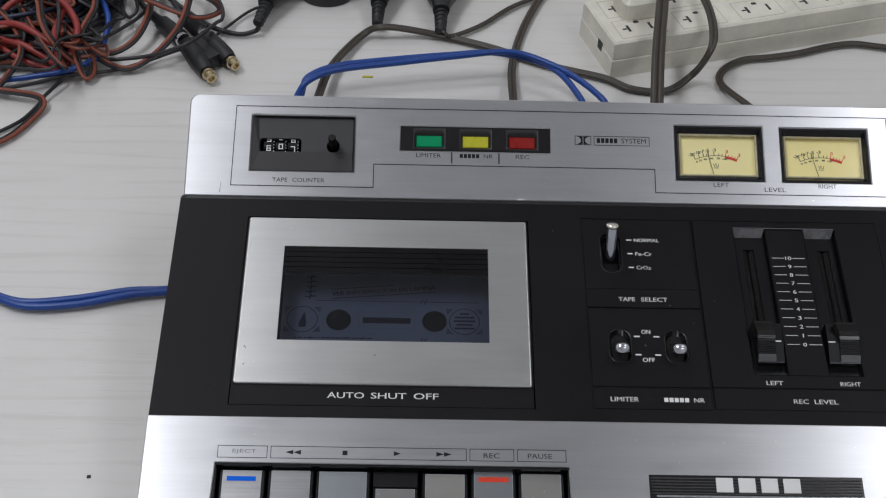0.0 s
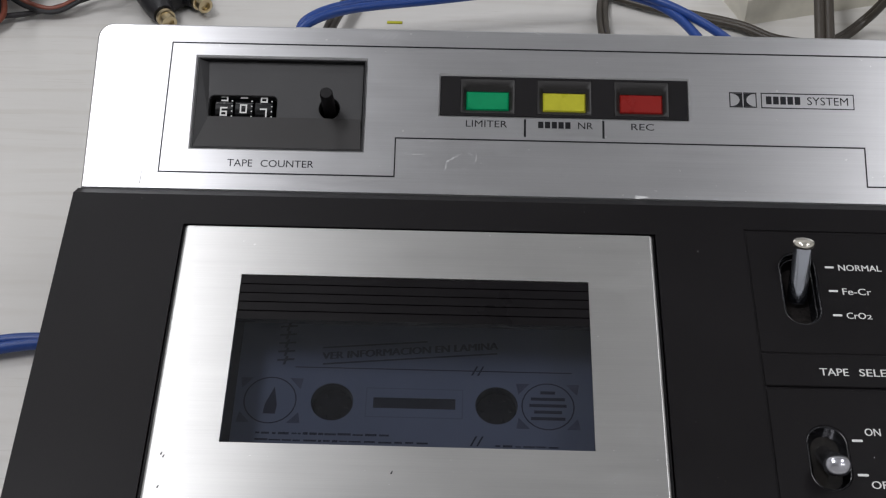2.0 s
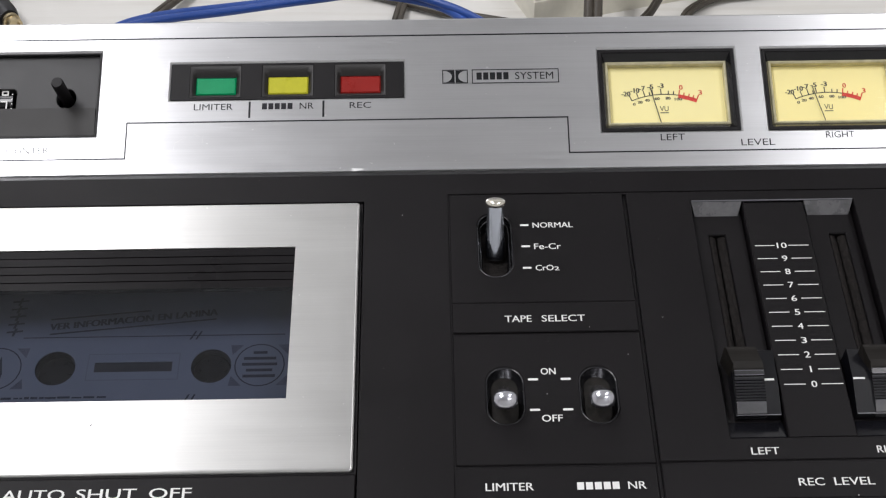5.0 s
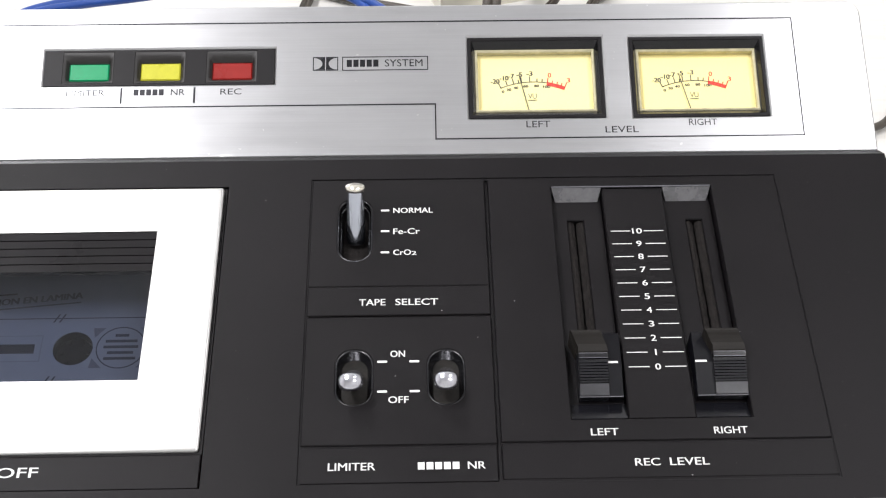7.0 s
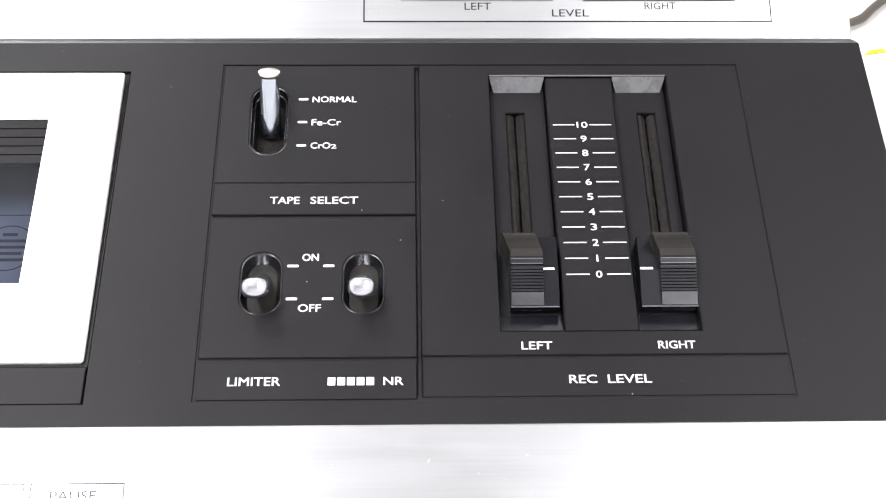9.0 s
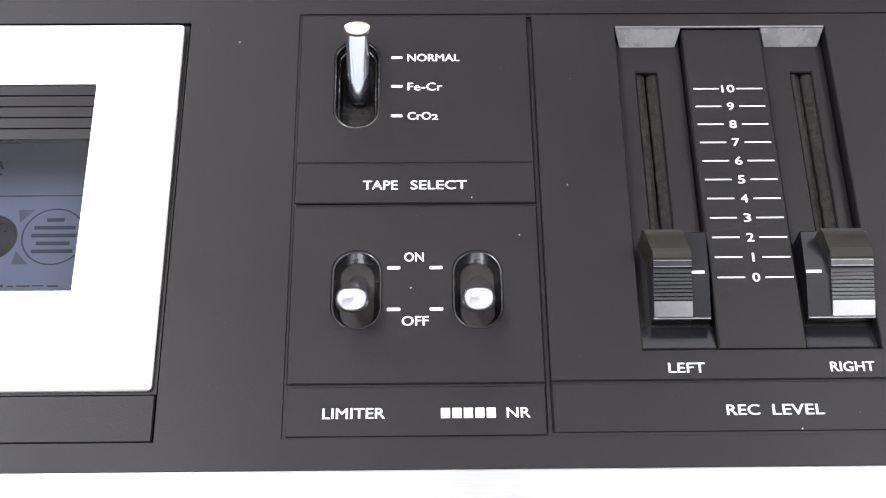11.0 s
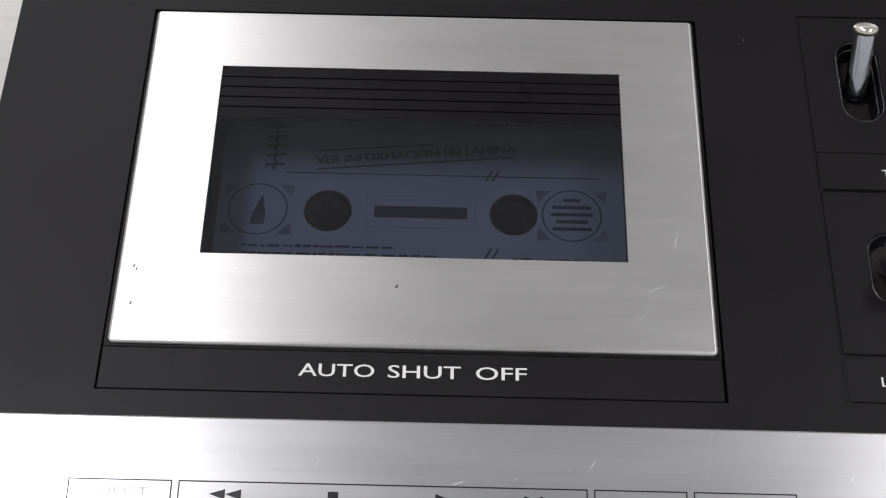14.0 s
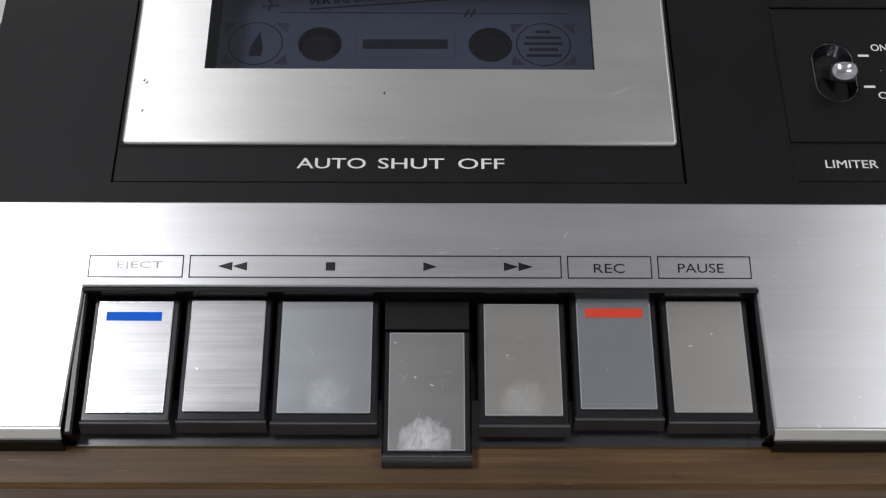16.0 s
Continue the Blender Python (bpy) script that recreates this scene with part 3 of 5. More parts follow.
def square_digit(d, cu, cv, w=1.02, hh=1.3, t=0.42, h=-2.5):
    """A squarish stencilled numeral."""
    spots = {"a": (cu - w, cu + w, cv + hh - t, cv + hh), "d": (cu - w, cu + w, cv - hh, cv - hh + t), "g": (cu - w, cu + w, cv - t / 2, cv + t / 2),
             "f": (cu - w, cu - w + t, cv, cv + hh), "b": (cu + w - t, cu + w, cv, cv + hh), "e": (cu - w, cu - w + t, cv - hh, cv), "c": (cu + w - t, cu + w, cv - hh, cv)}
    return join(*[bar(*spots[q], on_top, h + 0.01 * k) for k, q in enumerate(SEGMENTS[d])])


for d, above, below, du, dv in (("6", "5", "7", -34.1, 129.7), ("0", "9", "1", -28.5, 130.6), ("7", "6", "8", -22.8, 129.5)):
    c = on_top(du - 2.6, 131.2, -6.1)
    wheel = part("number_wheel", lathe(c, (1, 0, 0), [(3.3, 0), (3.5, 0.2), (3.5, 5.0), (3.3, 5.2)], 28), BLACK_GLOSS, deck, "black counter wheel with white digits", smooth=True)
    part("digit", square_digit(d, du, dv), WHITE_INK, wheel, "square white digit")
    part("digit", join(square_digit(above, du, dv + 4.5, h=-3.0), square_digit(below, du, dv - 3.9, h=-3.2)), WHITE_INK, wheel)
    part("tick", join(*[bar(du + 2.15, du + 2.5, 128.2 + 1.5 * k, 128.55 + 1.5 * k, on_top, -2.5) for k in range(4)]), WHITE_INK, wheel)
peg = on_top(-4.0, 131.0, -7.0)
peg_tip = Vector(on_top(0, 0, 1)) - Vector(on_top(0, 0, 0))
part("reset_button", lathe(peg, tuple(peg_tip), [(1.8, 0), (1.8, 15.3), (1.55, 15.9)], 24), BLACK, counter, smooth=True)

# ---- indicator lamps
box = part("indicator_panel", plate(rect(*LAMPBOX), [rect(*q) for q in ((33.2, 48.4, 130.0, 139.9), (54.9, 70.1, 130.0, 139.9), (76.7, 91.9, 130.0, 139.9))],
                                    -5, -0.3, 0.15, on_top), BLACK, deck, "black indicator window with three coloured lamps")
for u0, lens, tint in ((34.8, GREEN_LENS, "green"), (56.5, YELLOW_LENS, "yellow"), (78.3, RED_LENS, "red")):
    u1 = u0 + 12.1
    a, b = (u0 - 1.6, u1 + 1.5, 130.0, 139.9), (u0, u1, 131.4, 136.9)
    rings = []
    for q in range(7):
        f = q / 6
        cor = rrect(*(a[k] + (b[k] - a[k]) * f for k in range(4)), 0.25 + 1.1 * math.sin(math.pi * f) ** 2, 4)
        rings.append([on_top(x, y, -0.35 - 1.55 * (1 - math.cos(f * math.pi / 2))) for x, y in cor])
    n = len(rings[0])
    part("lamp_surround", (sum(rings, []), [(q * n + i, q * n + (i + 1) % n, (q + 1) * n + (i + 1) % n, (q + 1) * n + i) for q in range(6) for i in range(n)]), LEDGE, box, smooth=True)
    part("lamp_lens", slab(u0 - 0.1, u1 + 0.1, 131.3, 137.0, -5.5, -1.7, 0.5, on_top), lens, box, tint + " plastic lamp lens")

# ---- level meters


def arc_point(cx, cy, r, deg):
    return (cx + r * math.sin(radians(deg)), cy + r * math.cos(radians(deg)))


def level_meter(m, needle_deg):
    u0, u1, v0, v1 = m
    cu = (u0 + u1) / 2
    meter = part("level_meter", plate(rect(*m), [rect(u0 + 1.2, u1 - 1.2, v0 + 1.2, v1 - 1.2)], -9, -0.3, 0.2, on_top), BLACK, deck,
                 "cream level meter in a black bezel")
    fun = [on_top(x, y, -0.5) for x, y in rect(u0 + 1.2, u1 - 1.2, v0 + 1.2, v1 - 1.2)]
    fun += [on_top(x, y, -2.6) for x, y in rect(u0 + 2.3, u1 - 2.2, v0 + 3.0, v1 - 3.0)]
    part("bezel", (fun, [(i, (i + 1) % 4, 4 + (i + 1) % 4, 4 + i) for i in range(4)]), BLACK_GLOSS, meter)
    g = (u0 + 2.2, u1 - 2.1, v0 + 2.9, v1 - 2.9)
    part("cover_rim", plate(rect(*g), [rect(g[0] + 0.9, g[1] - 0.9, g[2] + 0.9, g[3] - 0.9)], -5.0, -2.3, 0.4, on_top), DIAL_RIM, meter, "yellowed clear plastic rim")
    part("dial", slab(u0 + 1.5, u1 - 1.5, v0 + 1.3, v1 - 1.0, -9, -4.8, 0.1, on_top), CREAM, meter, "cream printed dial")
    cx, cy, r = cu - 0.6, v0 - 12.5, 26.0

    def sector(a0, a1, r0, r1, steps=10, h=-4.7):
        pts = [arc_point(cx, cy, r0, a0 + (a1 - a0) * i / steps) for i in range(steps + 1)]
        pts += [arc_point(cx, cy, r1, a0 + (a1 - a0) * i / steps) for i in range(steps, -1, -1)]
        n = len(pts)
        return [on_top(x, y, h) for x, y in pts], [(i, i + 1, n - 2 - i, n - 1 - i) for i in range(steps)]

    marks = [sector(-22.6, 9.5, r, r + 0.24)]
    for a in (-22.3, -17.5, -13.0, -9.6, -7.5, -2.0, 2.8, 6.2):
        marks.append(sector(a - 0.32, a + 0.32, r, r + (1.9 if a in (-22.3, -17.5, -13.0, -7.5, -2.0) else 1.2), 1))
    part("scale", join(*marks), INK, meter)
    reds = [sector(9.5, 22.3, r - 0.8, r + 0.4)]
    for a in (9.8, 13.0, 16.3, 19.3, 22.0):
        reds.append(sector(a - 0.35, a + 0.35, r, r + (1.8 if a in (9.8, 22.0) else 1.2), 1))
    part("scale", join(*reds), RED_INK, meter, "red overload arc")
    for s, a in (("-20", -23.9), ("-10", -18.0), ("-7", -13.4), ("-5", -8.3), ("-3", -2.0)):
        x, y = arc_point(cx, cy, r + 2.85, a)
        part("lettering", letters(s, x - 0.44 * len(s), x + 0.44 * len(s), y - 0.74, y + 0.74, on_top, 0.02, h=-4.7), INK, meter)
    for s, a in (("0", 10.4), ("3", 22.4)):
        x, y = arc_point(cx, cy, r + 2.7, a)
        part("lettering", letters(s, x - 0.5, x + 0.5, y - 0.74, y + 0.74, on_top, 0.012, h=-4.7), RED_INK, meter)
    for s, a in (("0", -22.0), ("20", -17.6), ("40", -12.4), ("60", -5.2), ("80", 2.4), ("100", 9.6)):
        x, y = arc_point(cx, cy, r - 1.15, a)
        part("lettering", letters(s, x - 0.36 * len(s), x + 0.36 * len(s), y - 0.42, y + 0.42, on_top, 0.012, h=-4.7), INK, meter)
    part("lettering", join(letters("VU", cx - 1.6, cx + 1.0, v0 + 8.2, v0 + 9.8, on_top, h=-4.7), bar(cx - 1.6, cx + 1.0, v0 + 7.6, v0 + 7.85, on_top, -4.7)), INK, meter)
    px, py = cu - 0.5, v0 - 3.0
    p0, p1 = arc_point(px, py, 7.2, needle_deg), arc_point(px, py, 19.3, needle_deg)
    n0, n1 = on_top(p0[0], p0[1], -4.2), on_top(p1[0], p1[1], -4.2)
    part("needle", tube([n0, ((n0[0] + n1[0]) / 2, (n0[1] + n1[1]) / 2, (n0[2] + n1[2]) / 2), n1], 0.15, 6, 2), INK, meter)
    part("clear_cover", bar(g[0] + 0.5, g[1] - 0.5, g[2] + 0.5, g[3] - 0.5, on_top, -2.9), CLEAR, meter).visible_shadow = False


DIAL_RIM = plain("yellowed_clear_plastic", (0.50, 0.46, 0.30), 0.1, var=0.25, coarse=200)
level_meter(METERS[0], -13.0)
level_meter(METERS[1], -14.5)

# ---- middle black panel
DOOR_BAY = (-40.4, 86.05, -4.6, 91.9)
TS = (110.25, 159.6, -3.85, 93.7)
REC = (160.65, 244.05, -3.4, 93.9)
mid = part("control_panel", plate(rect(-72.0, 278.4, -10.3, 101.9), [rect(*DOOR_BAY), rect(109.82, 244.28, -4.1, 94.18)], -5.5, 0, 0.09, on_mid),
           BLACK, deck, "matte black plastic control panel")
part("upper_edge", prism([(101.85, -0.14), (105.75, -3.1), (105.75, -5.5), (101.85, -5.5)], -72.0, 278.4), BLACK, mid)
part("backing", slab(108, 246, -6, 96, -10.5, -9.2, 0.1), BLACK, mid)
part("dividing_rib", slab(159.7, 160.6, -3.9, 93.9, -5, -1.1, 0.05), BLACK, mid)

part("groove_floor", join(bar(TS[0], TS[1], 55.4, 56.2, on_mid, -0.28), bar(TS[0], TS[1], 6.2, 7.0, on_mid, -0.5), bar(TS[0], TS[1], 45.3, 46.6, on_mid, -0.7),
                          bar(109.7, 244.4, 93.4, 94.3, on_mid, -0.3), bar(109.7, 110.7, -4.2, 94.3, on_mid, -0.35), bar(243.8, 244.4, -4.2, 94.3, on_mid, -0.25),
                          bar(109.7, 244.4, -4.2, -3.2, on_mid, -0.5), bar(REC[0], REC[1], 6.4, 7.4, on_mid, -0.5)), BLACK, mid)
# tape selector and switches: panels with grooves between
SEL_SLOT = rrect(117.8, 127.5, 64.5, 87.0, 4.8, 8)
SW1, SW2 = rrect(118.4, 128.2, 18.2, 35.4, 4.85, 8), rrect(142.3, 152.1, 18.2, 35.3, 4.85, 8)
sel = part("selector_panel", plate(rect(TS[0], TS[1], 55.9, TS[3]), [SEL_SLOT], -3.0, -0.03, 0.2, on_mid), BLACK, deck, "black panel section with tape selector")
part("label_strip", slab(TS[0], TS[1], 46.3, 55.65, -3, -0.08, 0.22), BLACK, sel)
sw = part("switch_panel", plate(rect(TS[0], TS[1], 6.75, 45.6), [SW1, SW2], -3.0, -0.03, 0.22, on_mid), BLACK, deck, "black panel section with two toggle switches")
part("label_strip", slab(TS[0], TS[1], TS[2], 6.4, -3, -0.3, 0.3), BLACK, sw)


def slot_cup(outline, depth=-3.1, floor=SLIDE):
    rim = inset(outline, 0.0)
    low = inset(outline, 1.5)
    n = len(rim)
    verts = [on_mid(x, y, -0.4) for x, y in rim] + [on_mid(x, y, depth) for x, y in low]
    faces = [(i, (i + 1) % n, n + (i + 1) % n, n + i) for i in range(n)]
    fl = flat(low, on_mid, depth)
    cup = part("slot_cup", (verts, faces), BLACK_GLOSS, deck, "worn glossy black slot", smooth=True)
    lip = [on_mid(x, y, -0.5) for x, y in inset(outline, 0.15)]
    part("slot_rim", tube(lip + lip[:2], 0.24, 8, 2), RIM, cup, "worn rim, paler for its highlight", smooth=True)
    step_line = [on_mid(x, y, -2.3) for x, y in inset(outline, 0.85)]
    part("slot_rim", tube(step_line + step_line[:2], 0.2, 8, 2), RIM, cup, "worn inner step, paler for its highlight", smooth=True)
    part("slot_floor", fl, floor, cup, "dusty dark slide plate")


slot_cup(SEL_SLOT, -6.0, FELT)
slot_cup(SW1)
slot_cup(SW2)


def bat(base, tip, prof, parent, name, label, squash):
    base, ax = Vector(base), Vector(tip) - Vector(base)
    verts, faces = lathe(tuple(base), tuple(ax), [(r, h * ax.length) for r, h in prof], 32)
    z = ax.normalized()
    f = (Vector((0, 1, 0)) - z * z.y).normalized()
    out = []
    for p in verts:
        q = Vector(p) - base
        d = q.dot(f)
        out.append(tuple(base + q - f * (d - squash * math.tanh(d / squash))))
    part(name, (out, faces), DULL_CHROME, parent, label, smooth=True)


# chrome lever: tapered foot, flared round head, a flat ground on the face towards the user
def lever(prof, flat_from=None):
    base, tip = Vector((122.7, 75.0, -5.6)), Vector((122.9, 84.6, 8.6))
    ax = (tip - base)
    ln = ax.length
    verts, faces = lathe(tuple(base), tuple(ax), [(r, ln * h) for r, h in prof], 36)
    z = ax.normalized()
    f = (Vector((0, -1, 0.25)) - z * z.dot(Vector((0, -1, 0.25)))).normalized()
    out = []
    for p in verts:
        q = Vector(p) - base
        h = q.dot(z) / ln
        if flat_from is not None and h > flat_from:
            d, lim = q.dot(f), 2.5 - 2.0 * (h - flat_from)
            if d > lim:
                q -= f * (d - lim)
        out.append(tuple(base + q))
    return out, faces


LEVER = [(2.2, 0), (2.5, 0.03), (2.6, 0.1), (2.65, 0.2), (2.65, 0.28), (2.65, 0.36)] + [(2.65 - 0.35 * k / 14, 0.36 + 0.54 * k / 14) for k in range(1, 15)]
part("lever", lever(LEVER, 0.5), LEVER_CHROME, sel, "polished chrome lever set upwards", smooth=True)
part("lever_head", lever([(2.3, 0.895), (2.75, 0.915), (2.92, 0.945), (2.9, 0.975), (2.6, 1.0), (1.9, 1.02), (0.9, 1.03), (0.1, 1.032)]), HEAD_CHROME, sel, "flared pale metal lever head", smooth=True)
for cu in (123.2, 147.4):
    bat((cu, 30.0, -4.4), (cu - 0.4, 20.2, 8.0), [(2.2, 0), (2.4, 0.35), (2.7, 0.6), (3.05, 0.8), (3.2, 0.86), (3.18, 0.91), (2.95, 0.95), (2.5, 0.985), (1.8, 1.01), (1.0, 1.025), (0.1, 1.03)], sw, "toggle", "polished chrome toggle set downwards", 3.2)

for v in (82.4, 74.9, 67.4):
    part("printed_line", flat(rrect(129.9, 132.3, v - 0.32, v + 0.32, 0.2, 2), on_mid), WHITE_INK, sel)
part("lettering", letters("NORMAL", 133.4, 144.6, 81.4, 83.3, on_mid, 0.007), WHITE_INK, sel)
part("lettering", letters("Fe-Cr", 133.4, 140.8, 73.8, 75.8, on_mid, 0.007), WHITE_INK, sel)
part("lettering", letters("CrO", 133.4, 138.3, 66.4, 68.3, on_mid, 0.007), WHITE_INK, sel)
part("lettering", letters("2", 138.5, 139.8, 66.4, 67.7, on_mid, 0.007), WHITE_INK, sel)
part("lettering", letters("TAPE", 124.2, 131.3, 49.4, 51.5, on_mid, 0.007), WHITE_INK, sel)
part("lettering", letters("SELECT", 134.0, 145.5, 49.4, 51.5, on_mid, 0.007), WHITE_INK, sel)
for u, v in ((129.3, 31.4), (137.7, 31.4), (129.3, 22.3), (137.7, 22.3)):
    part("printed_line", flat(rrect(u, u + 2.6, v - 0.33, v + 0.33, 0.2, 2), on_mid), WHITE_INK, sw)
part("lettering", letters("ON", 132.7, 136.5, 32.8, 34.8, on_mid, 0.007), WHITE_INK, sw)
part("lettering", letters("OFF", 132.2, 137.4, 18.8, 20.8, on_mid, 0.007), WHITE_INK, sw)
part("lettering", letters("LIMITER", 117.3, 129.0, -0.2, 1.9, on_mid, 0.007, h=-0.2), WHITE_INK, sw)
part("lettering", blocks(139.6, 150.4, -0.2, 1.8, 5, on_mid, h=-0.2), WHITE_INK, sw, "small printed marks")
part("lettering", letters("NR", 152.0, 156.4, -0.2, 1.8, on_mid, 0.007, h=-0.2), WHITE_INK, sw)

# record level faders
RECESS = (178.8, 225.2, 13.3, 90.5)
rec = part("fader_panel", plate(rect(REC[0], REC[1], 7.1, REC[3]), [rect(*RECESS)], -5.5, -0.03, 0.2, on_mid), BLACK, deck, "black panel section with two record faders")
part("label_strip", slab(REC[0], REC[1], REC[2], 6.85, -3, -0.3, 0.3), BLACK, rec)
# The lip's highlight, drawn as a pale strip.
part("upper_lip", prism([(90.25, -0.35), (90.3, -0.1), (90.62, -0.04), (90.62, -0.5)], 179.0, 225.0), EDGE_GLINT, rec, "edge with its highlight drawn as a bright line")
part("scale_island", slab(193.6, 210.9, 13.5, 90.2, -6, -0.6, 0.3), BLACK, rec)
for u0, u1, s0 in ((179.0, 193.4, 183.2), (211.1, 225.0, 217.2)):
    ch = part("fader_channel", plate(rect(u0, u1, 13.5, 90.3), [rect(s0, s0 + 4.6, 22.0, 80.6)], -6.5, -3.4, 0.25, on_mid), BLACK, deck, "black fader channel with a felted slot")
    wedge = prism([(90.3, -0.3), (90.3, -3.6), (87.3, -3.35)], u0, u1)
    part("slope", ([(x + (1.1 if x < (u0 + u1) / 2 else -1.1) * (y < 88), y, z) for x, y, z in wedge[0]], wedge[1]), SLOPE_SHEEN, ch)
    part("slope", prism([(13.5, -0.9), (14.3, -1.5), (19.5, -3.35), (13.5, -3.6)], u0, u1), CAP_PLASTIC, ch, "polished black foot of the channel")
    part("slot", slab(s0 - 0.3, s0 + 4.9, 21.0, 81.2, -9, -7.5, 0.1), SLOT, ch, "dark slot under felt lips")
    for edge, way in ((s0 - 0.2, 1), (s0 + 4.8, -1)):
        rng = random.Random(int(edge * 10))
        ring, quads = [], []
        for n in range(41):
            v = 21.6 + 59.2 * n / 40
            reach = 2.2 + rng.uniform(-0.12, 0.1)
            lift = rng.uniform(-0.12, 0.12)
            ring += [on_mid(edge, v, -4.3), on_mid(edge + way * 1.2, v, -4.2 + lift), on_mid(edge + way * reach, v, -5.0 + lift), on_mid(edge + way * reach, v, -7.4)]
            if n:
                quads += [(4 * n - 4 + q, 4 * n - 3 + q, 4 * n + 1 + q, 4 * n + q) for q in range(3)]
        part("felt_lip", (ring, quads), FELT, ch, "worn grey felt lip", smooth=True)


def fader(u0, u1, side):
    """Ribbed fader cap; side +1: the finger rest is towards larger u."""
    knob = part("fader_cap", prism([(20.2, -3.2), (20.2, -0.9), (20.5, -0.6), (28.6, 1.9), (37.6, 2.5), (38.0, 2.0), (38.0, -3.2)], u0, u1), CAP_BASE, deck, "black ribbed fader cap at zero")
    a, b = (u0 + 0.2, u1 - 3.6) if side < 0 else (u0 + 4.7, u1 - 0.2)
    prof = [(20.1, -3.0), (20.1, -0.7), (20.35, -0.35), (23.2, 1.05), (23.26, 0.75)]
    v, w = 23.4, 1.1
    for k in range(8):
        prof += [(v - 0.08, w - 0.3), (v, w), (v + 0.46, w + 0.21), (v + 0.52, w - 0.08)]
        v, w = v + 0.72, w + 0.25
    prof += [(29.3, 3.0), (29.5, 3.6), (30.6, 3.95), (30.75, 3.8)]
    part("finger_rest", prism(prof + [(31.0, -1.0)], a, b), CAP_PLASTIC, knob)
    part("front_edge", prism([(20.35, -0.45), (20.4, -0.28), (23.1, 1.12), (23.2, 0.9)], a + 0.05, b - 0.05), CAP_FRONT, knob, "polished edge")
    # Pale strips draw the glints along the cap's edges.
    part("front_edge", prism([(20.2, -0.8), (20.05, -0.75), (20.05, -0.55), (20.3, -0.5)], u0 + 0.05, u1 - 0.05), EDGE_GLINT, knob)
    for rv, rw in ((29.45, 3.6), (30.62, 3.97)):
        part("ridge_line", prism([(rv - 0.08, rw), (rv + 0.1, rw + 0.05), (rv + 0.06, rw - 0.1)], a + 0.05, b - 0.05), EDGE_GLINT, knob)
    wedge = prism([(30.8, -1.0), (30.8, 3.75), (31.2, 4.1), (32.4, 4.4), (33.0, 4.6), (33.8, 5.1), (34.5, 5.6), (35.1, 6.1), (35.6, 6.4), (36.2, 6.45), (36.4, 6.1), (36.4, -1.0)], a, b)
    lean = 2.0
    part("finger_stop", ([(p[0] - lean * max(0.0, p[1] - 32.4) / 4, p[1], p[2]) for p in wedge[0]], wedge[1]), CAP_TOP, knob, "dusty brownish finger stop")
    p0, p1 = (b + 0.1, b + 2.7) if side < 0 else (u0 + 0.1, u0 + 3.1)
    part("pointer", prism([(28.75, 1.5), (28.75, 1.98), (29.3, 2.02), (29.3, 1.5)], p0, p1), WHITE_INK, knob, "white pointer line")


fader(181.4, 192.8, -1)
fader(212.0, 225.3, 1)
for n in range(11):
    v = 29.05 + (74.3 - 29.05) * n / 10
    uo = 0.6 * (1 - n / 10)
    part("printed_line", bar(194.7 + uo * 0.5, 200.2 + uo * 0.5, v - 0.13, v + 0.13, on_mid, -0.53), WHITE_INK, rec)
    part("printed_line", bar(204.0 + uo, 209.6 + uo, v - 0.13, v + 0.13, on_mid, -0.53), WHITE_INK, rec)
    wd = 1.35 if n == 10 else (0.18 if n == 1 else 0.72)
    cu = 202.1 + uo
    part("lettering", letters(str(n), cu - wd, cu + wd, v - 0.95, v + 0.95, on_mid, 0.007, h=-0.53), WHITE_INK, rec)
part("lettering", letters("LEFT", 183.3, 190.3, 8.5, 10.5, on_mid, 0.007), WHITE_INK, rec)
part("lettering", letters("RIGHT", 214.5, 223.0, 8.5, 10.5, on_mid, 0.007), WHITE_INK, rec)
part("lettering", letters("REC", 193.6, 199.8, -0.1, 2.0, on_mid, 0.007, h=-0.2), WHITE_INK, rec)
part("lettering", letters("LEVEL", 202.3, 212.1, -0.1, 2.0, on_mid, 0.007, h=-0.2), WHITE_INK, rec)

# ---- cassette bay and door
bay = part("cassette_bay", join(slab(-40.3, 85.7, -4.5, 91.8, -26, -24.5, 0.1),
                                plate(rect(-40.3, 85.7, -4.5, 91.8), [rect(-38.5, 84.0, 4.0, 90.3)], -25, -6.0, 0.2, on_mid)), BLACK, deck, "dark inside of the cassette bay")
part("bay_ledge", plate(rect(-40.35, 85.75, 5.2, 91.85), [rect(-37.5, 83.0, 8.0, 89.0)], -3.5, -0.75, 0.05, on_mid), BLACK, bay)
strip = part("label_strip", slab(-40.25, 85.65, -4.45, 5.0, -3, -0.25, 0.25), BLACK, deck, "black strip with white lettering under the cassette door")
for word, u0, u1 in (("AUTO", 0.0, 15.2), ("SHUT", 18.0, 32.6), ("OFF", 35.7, 45.9)):
    part("lettering", letters(word, u0, u1, -0.75, 2.05, on_mid, 0.008, h=-0.19), WHITE_INK, strip)
WIN = (-22.7, 67.5, 26.6, 75.2)
DOOR = rrect(-39.6, 85.1, 5.7, 90.9, 1.1, 5)
door = part("cassette_door", join(plate(inset(DOOR, 0.9), [rect(*WIN)], -1.2, 0, 0.02, on_door), rounded_rim(DOOR, -2.6, 0, 0.9, on_door)), ALU_DOOR, deck, "satin aluminium cassette door, worn and scratched", smooth=True)
part("window", bar(WIN[0] - 0.6, WIN[1] + 0.6, WIN[2] - 0.6, 61.9, on_door, -0.5), SMOKED, door, "smoked plastic window")
ribs = []
